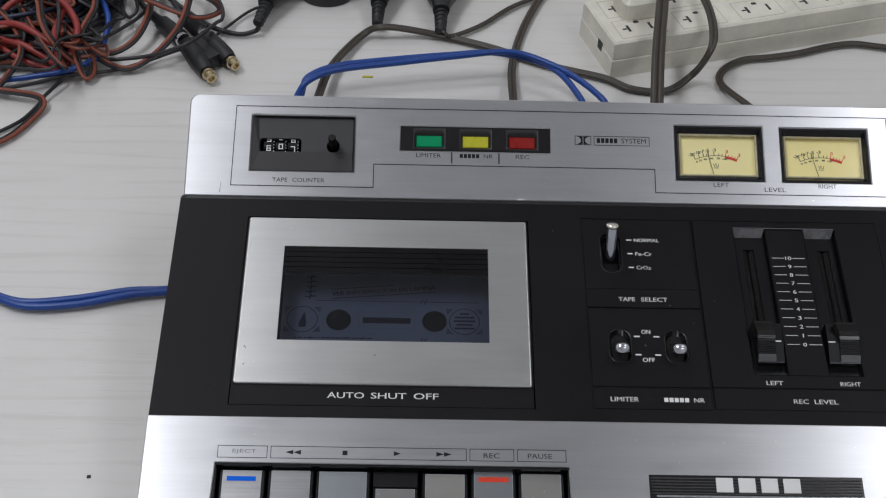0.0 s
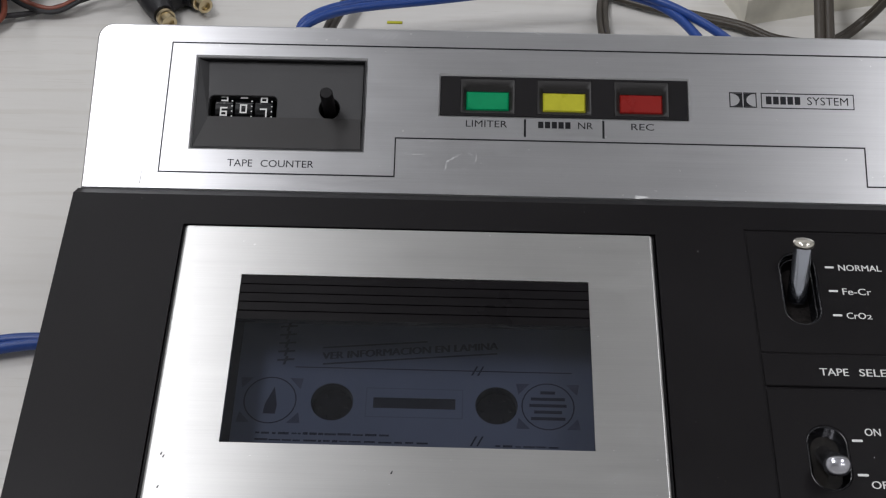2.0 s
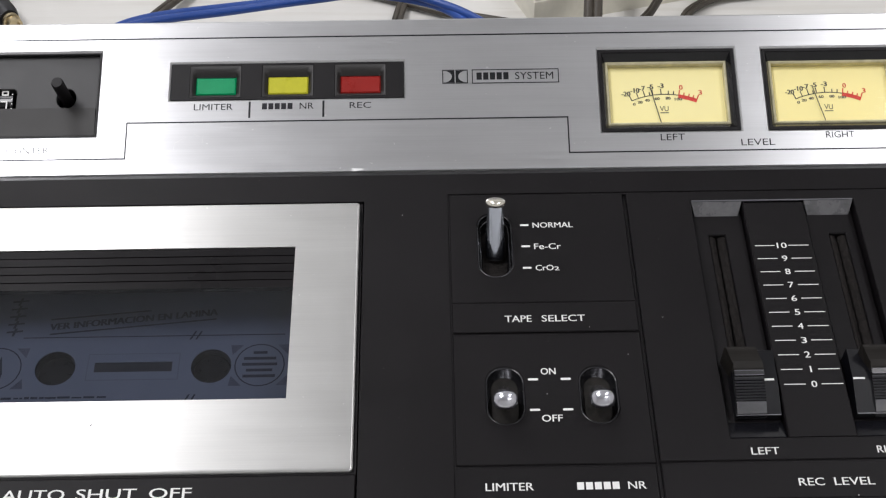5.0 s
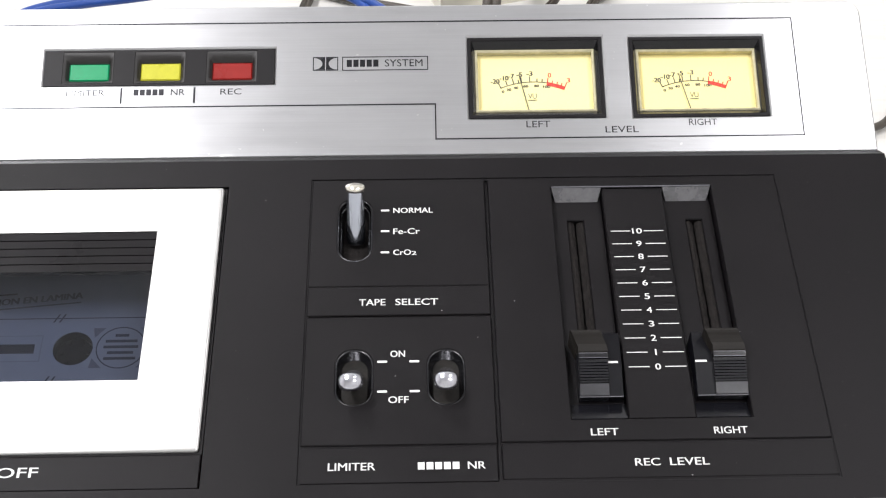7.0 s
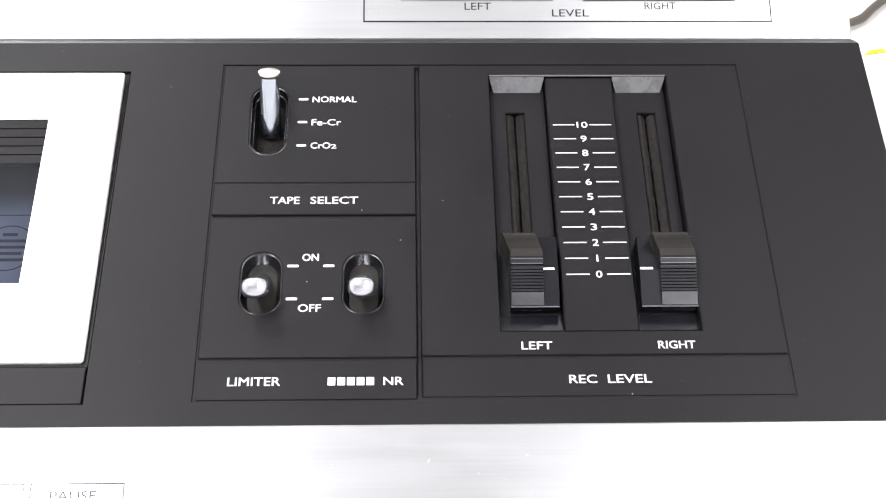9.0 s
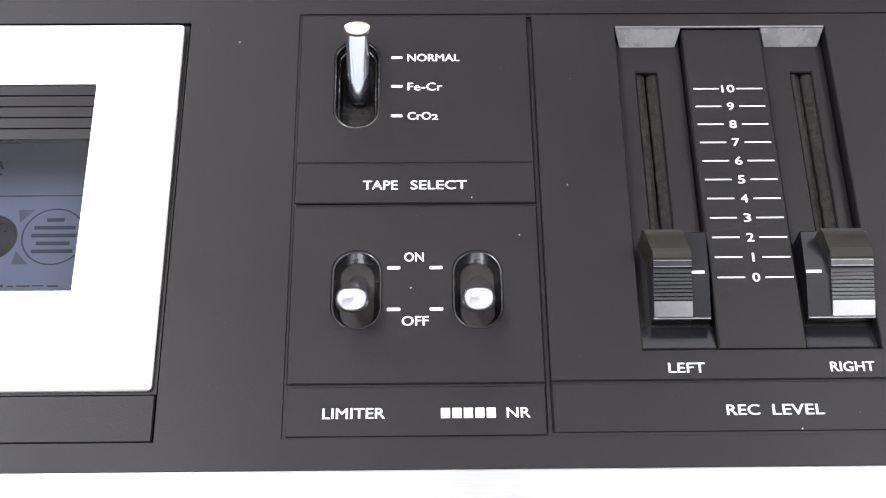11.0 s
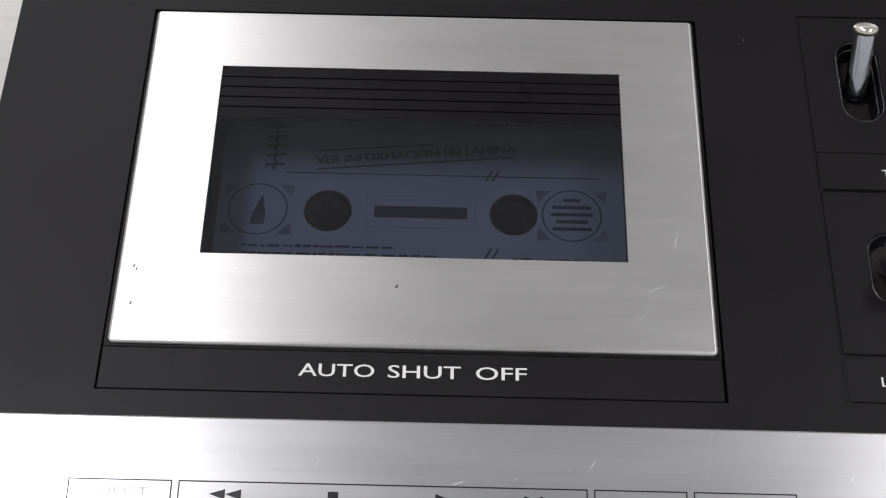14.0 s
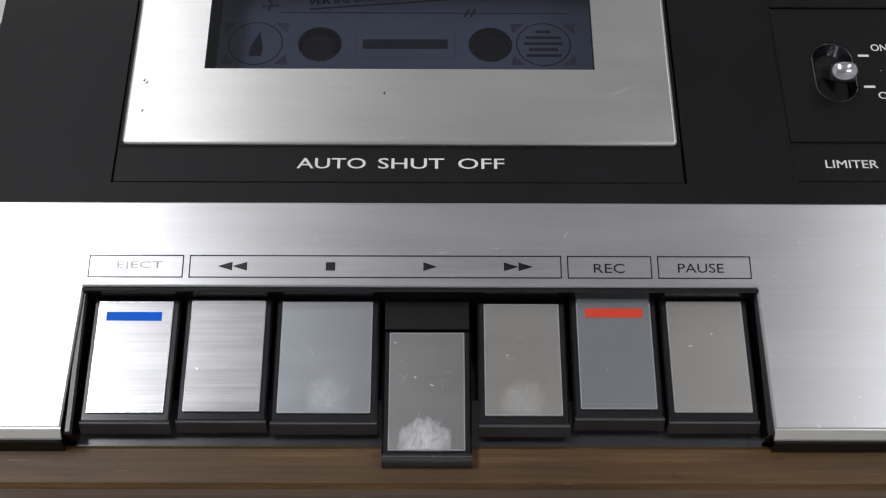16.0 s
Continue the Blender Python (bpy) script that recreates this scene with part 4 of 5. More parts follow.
for k in range(5):
    v0 = 61.7 + k * 2.72
    ribs.append(prism([(on_door(0, v0, 0)[1], on_door(0, v0, -2.0)[2]), (v0, on_door(0, v0, -1.1)[2]), (v0 + 0.22, on_door(0, v0, -0.55)[2]),
                       (v0 + 2.45, on_door(0, v0, -0.35)[2]), (v0 + 2.68, on_door(0, v0, -1.1)[2]), (v0 + 2.68, on_door(0, v0, -2.0)[2])], WIN[0] - 0.4, WIN[1] + 0.4))
for r in ribs:
    part("rib", r, RIB, door, "ribbed black plastic")

def scratch(pts, width, put, parent, pale=True):
    out = []
    for (x0, y0), (x1, y1) in zip(pts[:-1], pts[1:]):
        ln = math.hypot(x1 - x0, y1 - y0) or 1e-6
        nx, ny = -(y1 - y0) / ln * width / 2, (x1 - x0) / ln * width / 2
        out.append(([put(x0 + nx, y0 + ny, 0.03), put(x0 - nx, y0 - ny, 0.03), put(x1 - nx * 0.4, y1 - ny * 0.4, 0.03), put(x1 + nx * 0.4, y1 + ny * 0.4, 0.03)], [(0, 1, 2, 3)]))
    part("scratch", join(*out), SCUFF if pale else INK, parent)


SCUFF = plain("pale_scuff", (0.68, 0.68, 0.68), 0.6, 0.4, var=0.1)
# ---- front silver panel with the key well
WELL = (-42.9, 98.4)
front_outline = [(-72.0, -61.1), (WELL[0] - 1.4, -61.1), (WELL[0], -30.5), (WELL[1], -30.5), (WELL[1] + 0.7, -61.1), (278.6, -61.1), (278.6, -10.9), (-72.0, -10.9)]
front = part("front_panel", plate(front_outline, [], -3.5, 0, 0.35, on_front), ALU_FRONT, deck, "brushed aluminium front panel")
for u0, u1 in ((-72.0, WELL[0] - 1.4), (WELL[1] + 0.7, 278.6)):
    part("front_fold", prism([(-60.8, -4.1), (-61.25, -4.15), (-62.5, -5.9), (-62.55, -6.6), (-60.8, -6.6)], u0, u1), ALU_DOOR, front, "folded metal edge")
    part("base_rim", prism([(-58, -6.8), (-62.3, -6.9), (-62.7, -7.4), (-63.1, -11.6), (-58, -13)], u0 + 0.4, u1 - 0.4), BLACK_GLOSS, front)
well = part("key_well", join(slab(-44, 99.5, -64, -30, -24, -19, 0.1), slab(-44, 99.5, -31.6, -30.6, -20, -0.6, 0.2),
                             slab(-43.9, -42.2, -62.0, -31, -9, -0.9, 0.4, on_front), slab(97.8, 99.5, -62.0, -31, -9, -0.9, 0.4, on_front)), BLACK_GLOSS, deck, "glossy black key well")
part("sill", prism([(-52.0, -20), (-52.0, -10.6), (-58.0, -11.2), (-60.0, -11.5), (-61.4, -11.75), (-62.3, -11.95), (-62.8, -12.15), (-63.1, -12.5), (-63.2, -13.0), (-63.2, -20)], -42.6, 98.0), KEY_SHEEN, well, smooth=True)
KEY_SPANS = [(-39.9, -24.3), (-20.5, -4.9), (-1.4, 17.6), (21.2, 36.85), (40.9, 56.7), (60.4, 76.0), (79.4, 95.3)]
KEY_SLIDE = [0.0, 0.3, 0.0, 0.0, -0.5, 1.0, 0.3]     # how far each key stands back from its neighbours
TINT = [ALU_KEY, ALU_KEY, KEY_COOL, KEY_PLAY, KEY_WARM, KEY_COOL, KEY_WARM]


def key(i, u0, u1):
    pressed = i == 3
    put0 = plane_map(radians(3.5), -32.0, -3.4)
    end = -58.3 if pressed else -57.3

    def put(u, v, h=0.0):
        x, y, z = put0(u, v, h)
        return (x, y - 6.3, z - 1.9) if pressed else (x, y + KEY_SLIDE[i], z)
    k = part("piano_key", slab(u0 - 1.3, u1 + 1.4, -59.2, -31.7, -5.6, -0.5, 0.45, put), BLACK_GLOSS, deck,
             "black key with brushed metal cap, pressed down" if pressed else "black key with brushed metal cap")
    part("key_cap", slab(u0, u1, end, -32.5, -0.6, 0, 0.22, put, 0.4), TINT[i], k, "brushed metal cap")
    # Bright line drawn for the worn edge and the highlight along it.
    part("cap_rim", frame_line(u0 + 0.03, u1 - 0.03, end + 0.03, -32.53, 0.2, put, 0.012), SATIN_CHROME, k, "edge with its highlight drawn as a bright line")
    part("key_front", prism([put(0, -58.9, -0.55)[1:], put(0, -59.15, -0.62)[1:], put(0, -59.5, -0.95)[1:], put(0, -60.5, -3.9)[1:], put(0, -60.4, -4.4)[1:], put(0, -58.9, -4.4)[1:]], u0 - 1.3, u1 + 1.4), KEY_SHEEN, k)
    # The highlight along the key's front edge, drawn as a thin pale tube.
    part("front_edge", tube([put(u0 - 1.2 + 0.25 * q * (u1 - u0 + 2.5) / 1.0, -59.3, -0.72) for q in range(5)], 0.13, 6, 1), EDGE_GLINT, k, "front edge highlight drawn as a pale line", smooth=True)
    if pressed:
        part("key_heel", prism([(-31.8, -4.6), (-38.2, -4.9), (-38.6, -9), (-31.8, -12)], u0 - 1.0, u1 + 1.0), BLACK, k)
    if i == 0:
        part("colour_stripe", bar(u0 + 1.8, u1 - 2.2, -37.0, -35.0, put, 0.06), BLUE_TAPE, k, "blue stripe")
    if i == 5:
        part("colour_stripe", bar(u0 + 1.8, u1 - 1.7, -37.0, -34.9, put, 0.06), RED_TAPE, k, "red stripe")
    rng = random.Random(40 + i)
    for n in range((2, 3, 7, 11, 9, 3, 4)[i]):
        x, y = rng.uniform(u0 + 1.5, u1 - 3), rng.uniform(-56, -36)
        a, ln = rng.uniform(-0.6, 2.2), rng.choice((0.4, 0.5, 0.9, 1.6, 2.6))
        turn = rng.uniform(-0.5, 0.5)
        pts = [(x, y)]
        for _ in range(4):
            pts.append((pts[-1][0] + math.cos(a) * ln / 4, pts[-1][1] + math.sin(a) * ln / 4))
            a += turn
        scratch(pts, rng.uniform(0.05, 0.09), put, k)


for i, (u0, u1) in enumerate(KEY_SPANS):
    key(i, u0, u1)

for u0, u1 in ((-42.4, -22.4), (-21.2, 57.4), (58.6, 76.5), (77.7, 97.5)):
    part("printed_frame", frame_line(u0, u1, -28.6, -23.4, 0.26, on_front), PANEL_INK, front)
part("lettering", letters("EJECT", -36.4, -26.8, -26.9, -24.9, on_front), RUBBED_INK, front)
part("lettering", letters("REC", 64.2, 70.7, -27.3, -25.2, on_front), PANEL_INK, front)
part("lettering", letters("PAUSE", 82.0, 91.7, -27.2, -25.1, on_front), PANEL_INK, front)


def arrow(u, du, v=-25.95, hgt=1.0):
    return flat([(u, v - hgt), (u + du, v), (u, v + hgt)] if du > 0 else [(u, v - hgt), (u, v + hgt), (u + du, v)], on_front)


part("symbol", join(arrow(-12.1, -3.1), arrow(-9.0, -3.1)), PANEL_INK, front)
part("symbol", bar(7.6, 9.6, -26.9, -25.0, on_front), PANEL_INK, front)
part("symbol", arrow(28.2, 2.8), PANEL_INK, front)
part("symbol", join(arrow(45.2, 3.1), arrow(48.3, 3.1)), PANEL_INK, front)

# maker's plate, with plain shapes for its writing
PLATE = (130.2, 216.0, -47.0, -33.2)
badge = part("name_plate", slab(*PLATE, -1, 0.5, 0.3, on_front), BLACK_GLOSS, deck, "ribbed black name plate with silver blocks")
for k in range(6):
    v = PLATE[3] - 1.2 - k * 1.25
    part("rib", slab(PLATE[0] + 0.8, PLATE[1] - 0.8, v - 0.62, v, 0.4, 0.75, 0.1, on_front), GREY_PLASTIC, badge)
part("line", slab(PLATE[0] + 2.6, PLATE[1] - 1.0, -42.6, -41.7, 0.4, 0.9, 0.1, on_front), CHROME, badge)
for k in range(4):
    u = 156.8 + k * 9.0
    part("letter_bar", slab(u, u + 6.8, -40.4, -34.4, 0.5, 1.2, 0.2, on_front), WHITE_INK, badge)
part("lettering", letters("STEREO CASSETTE", 138, 208, -46.0, -43.7, on_front, 0.01, h=0.56), WHITE_INK, badge)

# small marks of wear on the metal
for pts in ([(7.5, 151.6), (10.4, 153.6)], [(9.8, 151.3), (12.4, 153.6)], [(11.7, 151.1), (14.0, 153.5)], [(13.3, 151.1), (15.4, 153.3)],
            [(29.3, 113.4), (29.7, 115.7), (34.0, 118.1)], [(36.9, 117.7), (35.2, 118.4)], [(37.8, 115.7), (38.0, 118.0)], [(117.1, 111.0), (118.0, 111.4)],
            [(53.9, 154.0), (56.9, 153.0)], [(20.0, 117.5), (23.5, 117.6)], [(63.0, 112.0), (63.4, 112.8)]):
    scratch(pts, 0.22, on_top, upper)
scratch([(82.0, 106.8), (85.5, 106.9)], 1.0, on_top, upper)
scratch([(-55.3, 107.5), (-54.9, 112.5)], 0.25, on_top, upper, False)
for pts in ([(14.9, 85.9), (17.8, 85.5)], [(71.0, 19.3), (76.4, 22.1)], [(68.9, 12.8), (72.6, 16.8)], [(78.4, 42.5), (78.7, 39.9)], [(36.4, 12.7), (37.4, 12.3)],
            [(-5.9, 21.6), (-5.5, 22.4)], [(72.7, 65.4), (73.4, 65.8)], [(6.9, 13.3), (8.6, 15.3)], [(-31.2, 46.2), (-29.0, 48.7)], [(-28.9, 45.1), (-27.7, 47.4)],
            [(-30.4, 47.8), (-30.0, 49.4)], [(77.2, 30.0), (79.0, 36.0)]):
    scratch(pts, 0.13, on_door, door)
for x, y in ((18.9, 19.3), (-35.6, 22.1), (-35.8, 14.2), (-36.2, 22.8)):
    scratch([(x, y), (x + 0.35, y + 0.8)], 0.5, on_door, door, False)
for pts in ([(89.0, -14.8), (89.6, -14.4)], [(4.9, -20.3), (5.6, -18.7)], [(31.6, -23.0), (33.8, -22.4)], [(58.1, -19.2), (59.3, -17.4)], [(-10.6, -18.4), (-10.0, -17.6)],
            [(101.8, -28.3), (103.1, -27.2)], [(111.5, -32.0), (112.6, -31.8)]):
    scratch(pts, 0.24, on_front, front)
for x, y in ((146.4, 47.4), (133.9, 26.9), (166.1, 50.2), (96.9, 86.6), (207.3, -3.1), (155.8, 38.6)):
    scratch([(x, y), (x + 0.22, y + 0.2)], 0.2, on_mid, mid)


def fine_marks(seed, count, u0, u1, v0, v1, put, parent, longest, material, name, keep_out=()):
    """Many hair-fine marks in one mesh, too small to pick apart."""
    rng = random.Random(seed)
    out = []
    while len(out) < count:
        x, y = rng.uniform(u0, u1), rng.uniform(v0, v1)
        if any(a - 2 < x < b + 2 and c - 2 < y < d + 2 for a, b, c, d in keep_out):
            continue
        a, ln, w = rng.uniform(0, math.pi), longest * rng.random() ** 3 + 0.12, rng.uniform(0.025, 0.06)
        dx, dy, nx, ny = math.cos(a) * ln / 2, math.sin(a) * ln / 2, -math.sin(a) * w, math.cos(a) * w
        out.append(([put(x - dx - nx, y - dy - ny, 0.04), put(x + dx - nx * 0.3, y + dy - ny * 0.3, 0.04), put(x + dx + nx * 0.3, y + dy + ny * 0.3, 0.04), put(x - dx + nx, y - dy + ny, 0.04)], [(0, 1, 2, 3)]))
    tagged(part(name, join(*out), material, parent), kind="stuff")


DUST = plain("grey_dust", (0.15, 0.145, 0.14), 0.9, var=0.3)
fine_marks(3, 90, -38, 83, 8, 89, on_door, door, 1.8, SCUFF, "scratching", [WIN])
fine_marks(4, 110, -70, 276, 107.5, 153, on_top, upper, 2.8, SCUFF, "scratching", [COUNTER, LAMPBOX] + METERS)
fine_marks(5, 110, -70, 276, -60, -12, on_front, front, 2.4, SCUFF, "scratching", [(WELL[0], WELL[1], -62, -30), PLATE])
fine_marks(6, 70, -71, 277, -9, 101, on_mid, mid, 0.28, DUST, "dust", [DOOR_BAY, RECESS, (117, 153, 17, 37), (117, 128, 63, 88)])

# ---------------------------------------------------------------- tape in the bay
tape = new("cassette_tape")
tape.matrix_world = deck.matrix_world
tagged(tape, "audio cassette with a pale label lying in the deck's bay", "cassette")
TW = -16.0
TU, TVM = 23.1, 47.5
part("shell", plate(rrect(TU - 50.2, TU + 50.2, TVM - 34, TVM + 29.5, 2.0, 4), [disc(TU - 21.25, TVM, 5.4), disc(TU + 21.25, TVM, 5.4)], TW - 8, TW, 0.5, on_mid), SHELL, tape)
part("label", plate(rrect(TU - 46.5, TU + 46.5, TVM - 20.5, TVM + 26.5, 2.0, 4), [disc(TU - 21.25, TVM, 5.5), disc(TU + 21.25, TVM, 5.5), rect(TU - 10.6, TU + 10.6, TVM - 1.5, TVM + 1.6)],
                   TW - 0.1, TW + 0.15, 0.03, on_mid), LABEL, tape, "pale printed paper label")
for cu in (TU - 21.25, TU + 21.25):
    hub = part("hub", lathe((cu, TVM, TW - 7), (0, 0, 1), [(5.2, 0), (5.2, 4.2), (4.8, 4.6)], 24), HUB, tape)
    for k in range(6):
        a = math.pi * k / 3
        part("tooth", slab(cu + 3.6 * math.cos(a) - 0.5, cu + 3.6 * math.cos(a) + 0.5, TVM + 3.6 * math.sin(a) - 0.5, TVM + 3.6 * math.sin(a) + 0.5, TW - 3.0, TW - 2.1, 0.1), HUB, hub)
part("tape_window", slab(TU - 10.4, TU + 10.4, TVM - 1.6, TVM + 1.7, TW - 3, TW - 0.3, 0.1), SLOT, tape)
part("liner", slab(TU - 4.2, TU + 1.6, TVM - 1.5, TVM + 1.5, TW - 0.32, TW - 0.22, 0.02), SHELL, tape)
part("tape_reel", slab(TU + 3.0, TU + 10.3, TVM - 1.6, TVM + 1.4, TW - 0.3, TW - 0.2, 0.02), HUB, tape)
on_label = plane_map(0, 0, TW)
part("printed_frame", frame_line(TU - 12.6, TU + 12.6, TVM - 4.3, TVM + 4.4, 0.3, on_label, 0.25), PALE, tape)
part("lettering", letters("VER INFORMACION EN LAMINA", -1.8, 44.5, 60.0, 62.2, on_label, 0.035, 0.25, lean=0.095), FADED, tape)
part("printed_line", flat([(-1.8, 63.4), (26.0, 66.0), (26.0, 66.5), (-1.8, 63.9)], on_label, 0.25), FADED, tape)
part("printed_line", flat([(-1.4, 58.4), (44.5, 62.8), (44.5, 63.3), (-1.4, 58.9)], on_label, 0.25), FADED, tape)
part("printed_line", bar(-8.5, 64.0, 57.4, 57.7, on_label, 0.25), FADED, tape)
for k in range(5):
    v = 59.2 + k * 2.6
    part("ornament", join(flat([(-13.5, v), (-9.0, v + 0.4), (-9.0, v + 1.0), (-13.5, v + 0.6)], on_label, 0.25), flat([(-12.0, v - 1.0), (-11.3, v - 1.0), (-10.6, v + 1.6), (-11.3, v + 1.6)], on_label, 0.26)), FADED, tape)
for cu, inner in ((-14.2, "drop"), (57.6, "bars")):
    n = 26
    ring = [(cu + q * math.cos(2 * math.pi * i / n), TVM + q * math.sin(2 * math.pi * i / n)) for q in (6.9, 6.55) for i in range(n)]
    part("printed_ring", ([on_label(x, y, 0.25) for x, y in ring], [(i, (i + 1) % n, n + (i + 1) % n, n + i) for i in range(n)]), FADED, tape)
    for sx in (-1, 1):
        for sy in (-1, 1):
            c = [(cu + sx * 8.2, TVM + sy * 6.6), (cu + sx * 4.7, TVM + sy * 6.6), (cu + sx * 7.6, TVM + sy * 3.4)]
            part("printed_corner", flat(c, on_label, 0.24), FAINT, tape)
    if inner == "drop":
        part("ornament", flat([(cu - 1.5, TVM - 4.0), (cu + 1.6, TVM - 4.0), (cu + 1.9, TVM - 1.5), (cu + 0.9, TVM + 4.0), (cu - 1.2, TVM - 1.2)], on_label, 0.25), FADED, tape)
    else:
        for k, w in enumerate((1.9, 4.4, 4.8, 3.6, 4.4)):
            part("text_bar", bar(cu - w, cu + w, TVM + 3.6 - k * 1.9, TVM + 4.5 - k * 1.9, on_label, 0.25), FADED, tape)


def text_run(seed, u0, u1, v0, v1):
    """A run of small print, as bars of uneven length."""
    rng = random.Random(seed)
    out, u = [], u0
    while u < u1:
        w = rng.uniform(0.7, 3.4)
        out.append(bar(u, min(u + w, u1), v0 + rng.uniform(0, 0.15), v1 - rng.uniform(0, 0.25), on_label, 0.25))
        u += w + rng.uniform(0.25, 0.9)
    return join(*out)


part("text_bar", text_run(1, -17.0, 17.0, 37.6, 38.4), FADED, tape)
part("text_bar", text_run(2, -17.0, 27.0, 35.7, 36.4), FADED, tape)
part("text_bar", text_run(3, 44.0, 60.0, 35.5, 36.1), FADED, tape)
for v in (56.2, 35.6):
    part("printed_line", join(flat([(37.6, v), (38.1, v), (39.5, v + 2.8), (39.0, v + 2.8)], on_label, 0.27), flat([(39.2, v), (39.7, v), (41.1, v + 2.8), (40.6, v + 2.8)], on_label, 0.27)), FADED, tape)

# ---------------------------------------------------------------- cables and plugs on the table
NAMES = {"red": "red plastic signal cable", "orange": "faded orange signal cable", "grey": "thin grey signal cable", "black": "black signal cable",
         "navy": "dark navy signal cable", "blue": "glossy blue signal cable", "mains": "taupe rubber mains cable"}


def lead(tint, r, pts, where, group, flatten=1.0, seg=10):
    ob = link("cable", tube(pts, r, seg, 7, flatten), LEAD[tint], smooth=True)
    return tagged(ob, NAMES[tint] + " " + where, "cable", group)


def beside(pts, d):
    """The same path moved sideways by d."""
    out = []
    for i, p in enumerate(pts):
        a, b = pts[max(i - 1, 0)], pts[min(i + 1, len(pts) - 1)]
        ln = math.hypot(b[0] - a[0], b[1] - a[1]) or 1.0
        out.append((p[0] - (b[1] - a[1]) / ln * d, p[1] + (b[0] - a[0]) / ln * d, p[2] - 0.2))
    return out


def tangle(tint, r, pts):
    ob = lead(tint, r, pts, "in a loose tangle on the table", "tangled cables")
    if tint == "orange":
        part("strand", tube(beside(pts, r * 1.75), r * 0.85, 8, 7), LEAD["black"], ob, "thin black strand", smooth=True)


def flat_twin(tint, r, pts, where, group):
    ob = lead(tint, r * 0.72, beside(pts, -r * 0.6), where, group)
    part("strand", tube(beside(pts, r * 0.6), r * 0.72, 10, 7), LEAD[tint], ob, smooth=True)


tangle("red", 2.13, [(-237, 324, 14), (-224, 330, 18), (-212, 342, 24), (-194, 343, 28), (-181, 336, 26), (-171, 320, 22), (-171, 308, 16), (-176, 298, 6)])
tangle("red", 2.13, [(-234, 328, 16), (-221, 321, 20), (-204, 315, 24), (-186, 305, 20), (-177, 301, 14), (-179, 295, 10), (-188, 298, 14), (-202, 304, 18), (-220, 312, 16), (-233, 318, 10)])
tangle("red", 1.8, [(-233, 321, 12), (-220, 311, 14), (-204, 299, 12), (-185, 293, 8), (-174, 294, 4)])
tangle("orange", 1.26, [(-174, 392, 20), (-170, 364, 20), (-165, 340, 22), (-168, 321, 20), (-172, 308, 14), (-166, 292, 8), (-161, 288, 5), (-158, 296, 6), (-163, 308, 12), (-179, 317, 20), (-194, 326, 26)])
tangle("orange", 1.26, [(-139, 407, 12), (-136, 375, 14), (-134, 344, 14), (-139, 324, 10), (-150, 316, 6), (-162, 314, 8)])
tangle("orange", 1.26, [(-162, 378, 20), (-151, 364, 20), (-129, 348, 20), (-103, 339, 16), (-90, 356, 10), (-95, 369, 10), (-111, 379, 12), (-121, 390, 14)])
tangle("orange", 1.26, [(-110, 384, 22), (-109, 362, 22), (-110, 332, 20), (-117, 313, 16), (-128, 306, 8), (-139, 302, 4), (-150, 303, 6), (-160, 308, 10)])
tangle("orange", 1.26, [(-207, 219, 3), (-202, 225, 3), (-192, 236, 3), (-183, 256, 3), (-181, 264, 5), (-187, 270, 6), (-206, 274, 6), (-220, 276, 6)])
tangle("orange", 1.26, [(-225, 297, 8), (-212, 299, 8), (-194, 299, 10), (-174, 301, 10), (-152, 307, 10)])
tangle("grey", 1.17, [(-112, 405, 14), (-101, 380, 14), (-90, 359, 14), (-87, 343, 14), (-91, 336, 14), (-102, 306, 20), (-127, 306, 10), (-155, 307, 6), (-169, 306, 10)])
tangle("grey", 1.17, [(-106, 323, 6), (-119, 317, 4), (-135, 307, 3), (-151, 299, 3), (-173, 291, 5), (-195, 281, 5), (-216, 274, 5)])
tangle("black", 1.12, [(-210, 230, 2), (-205, 236, 2), (-192, 250, 2), (-185, 264, 3), (-183, 271, 4), (-174, 288, 6)])
tangle("grey", 1.25, [(-195, 377, 24), (-189, 353, 26), (-181, 320, 26), (-181, 304, 18), (-185, 301, 10)])
tangle("blue", 1.92, [(-176, 398, 12), (-170, 374, 14), (-159, 347, 14), (-157, 337, 10), (-158, 322, 6)])
tangle("blue", 1.76, [(-221, 280, 5), (-209, 285, 5), (-196, 287, 6), (-173, 292, 8), (-158, 305, 8)])
tangle("black", 1.6, [(-140, 399, 8), (-128, 378, 8), (-115, 365, 6), (-95, 348, 4), (-78, 342, 3), (-68, 344, 4), (-65, 344, 7)])
tangle("grey", 0.94, [(-52, 381, 12), (-61, 375, 6), (-75, 367, 3), (-91, 341, 3)])
tangle("grey", 1.09, [(-150, 378, 16), (-142, 357, 12), (-146, 351, 8), (-151, 357, 8), (-154, 367, 14), (-158, 381, 18)])
tangle("orange", 1.18, [(-207, 359, 34), (-195, 329, 34), (-188, 307, 30), (-179, 298, 20), (-170, 297, 10)])
tangle("orange", 1.18, [(-237, 344, 22), (-220, 332, 22), (-206, 313, 20), (-201, 295, 16), (-208, 285, 8), (-213, 273, 6)])
tangle("red", 1.97, [(-192, 398, 16), (-182, 366, 18), (-182, 333, 22), (-182, 307, 22), (-178, 295, 14)])
tangle("grey", 1.17, [(-230, 307, 9), (-215, 309, 10), (-200, 310, 12), (-180, 315, 12), (-161, 322, 10), (-150, 337, 8), (-139, 360, 6), (-135, 388, 6), (-138, 425, 6)])
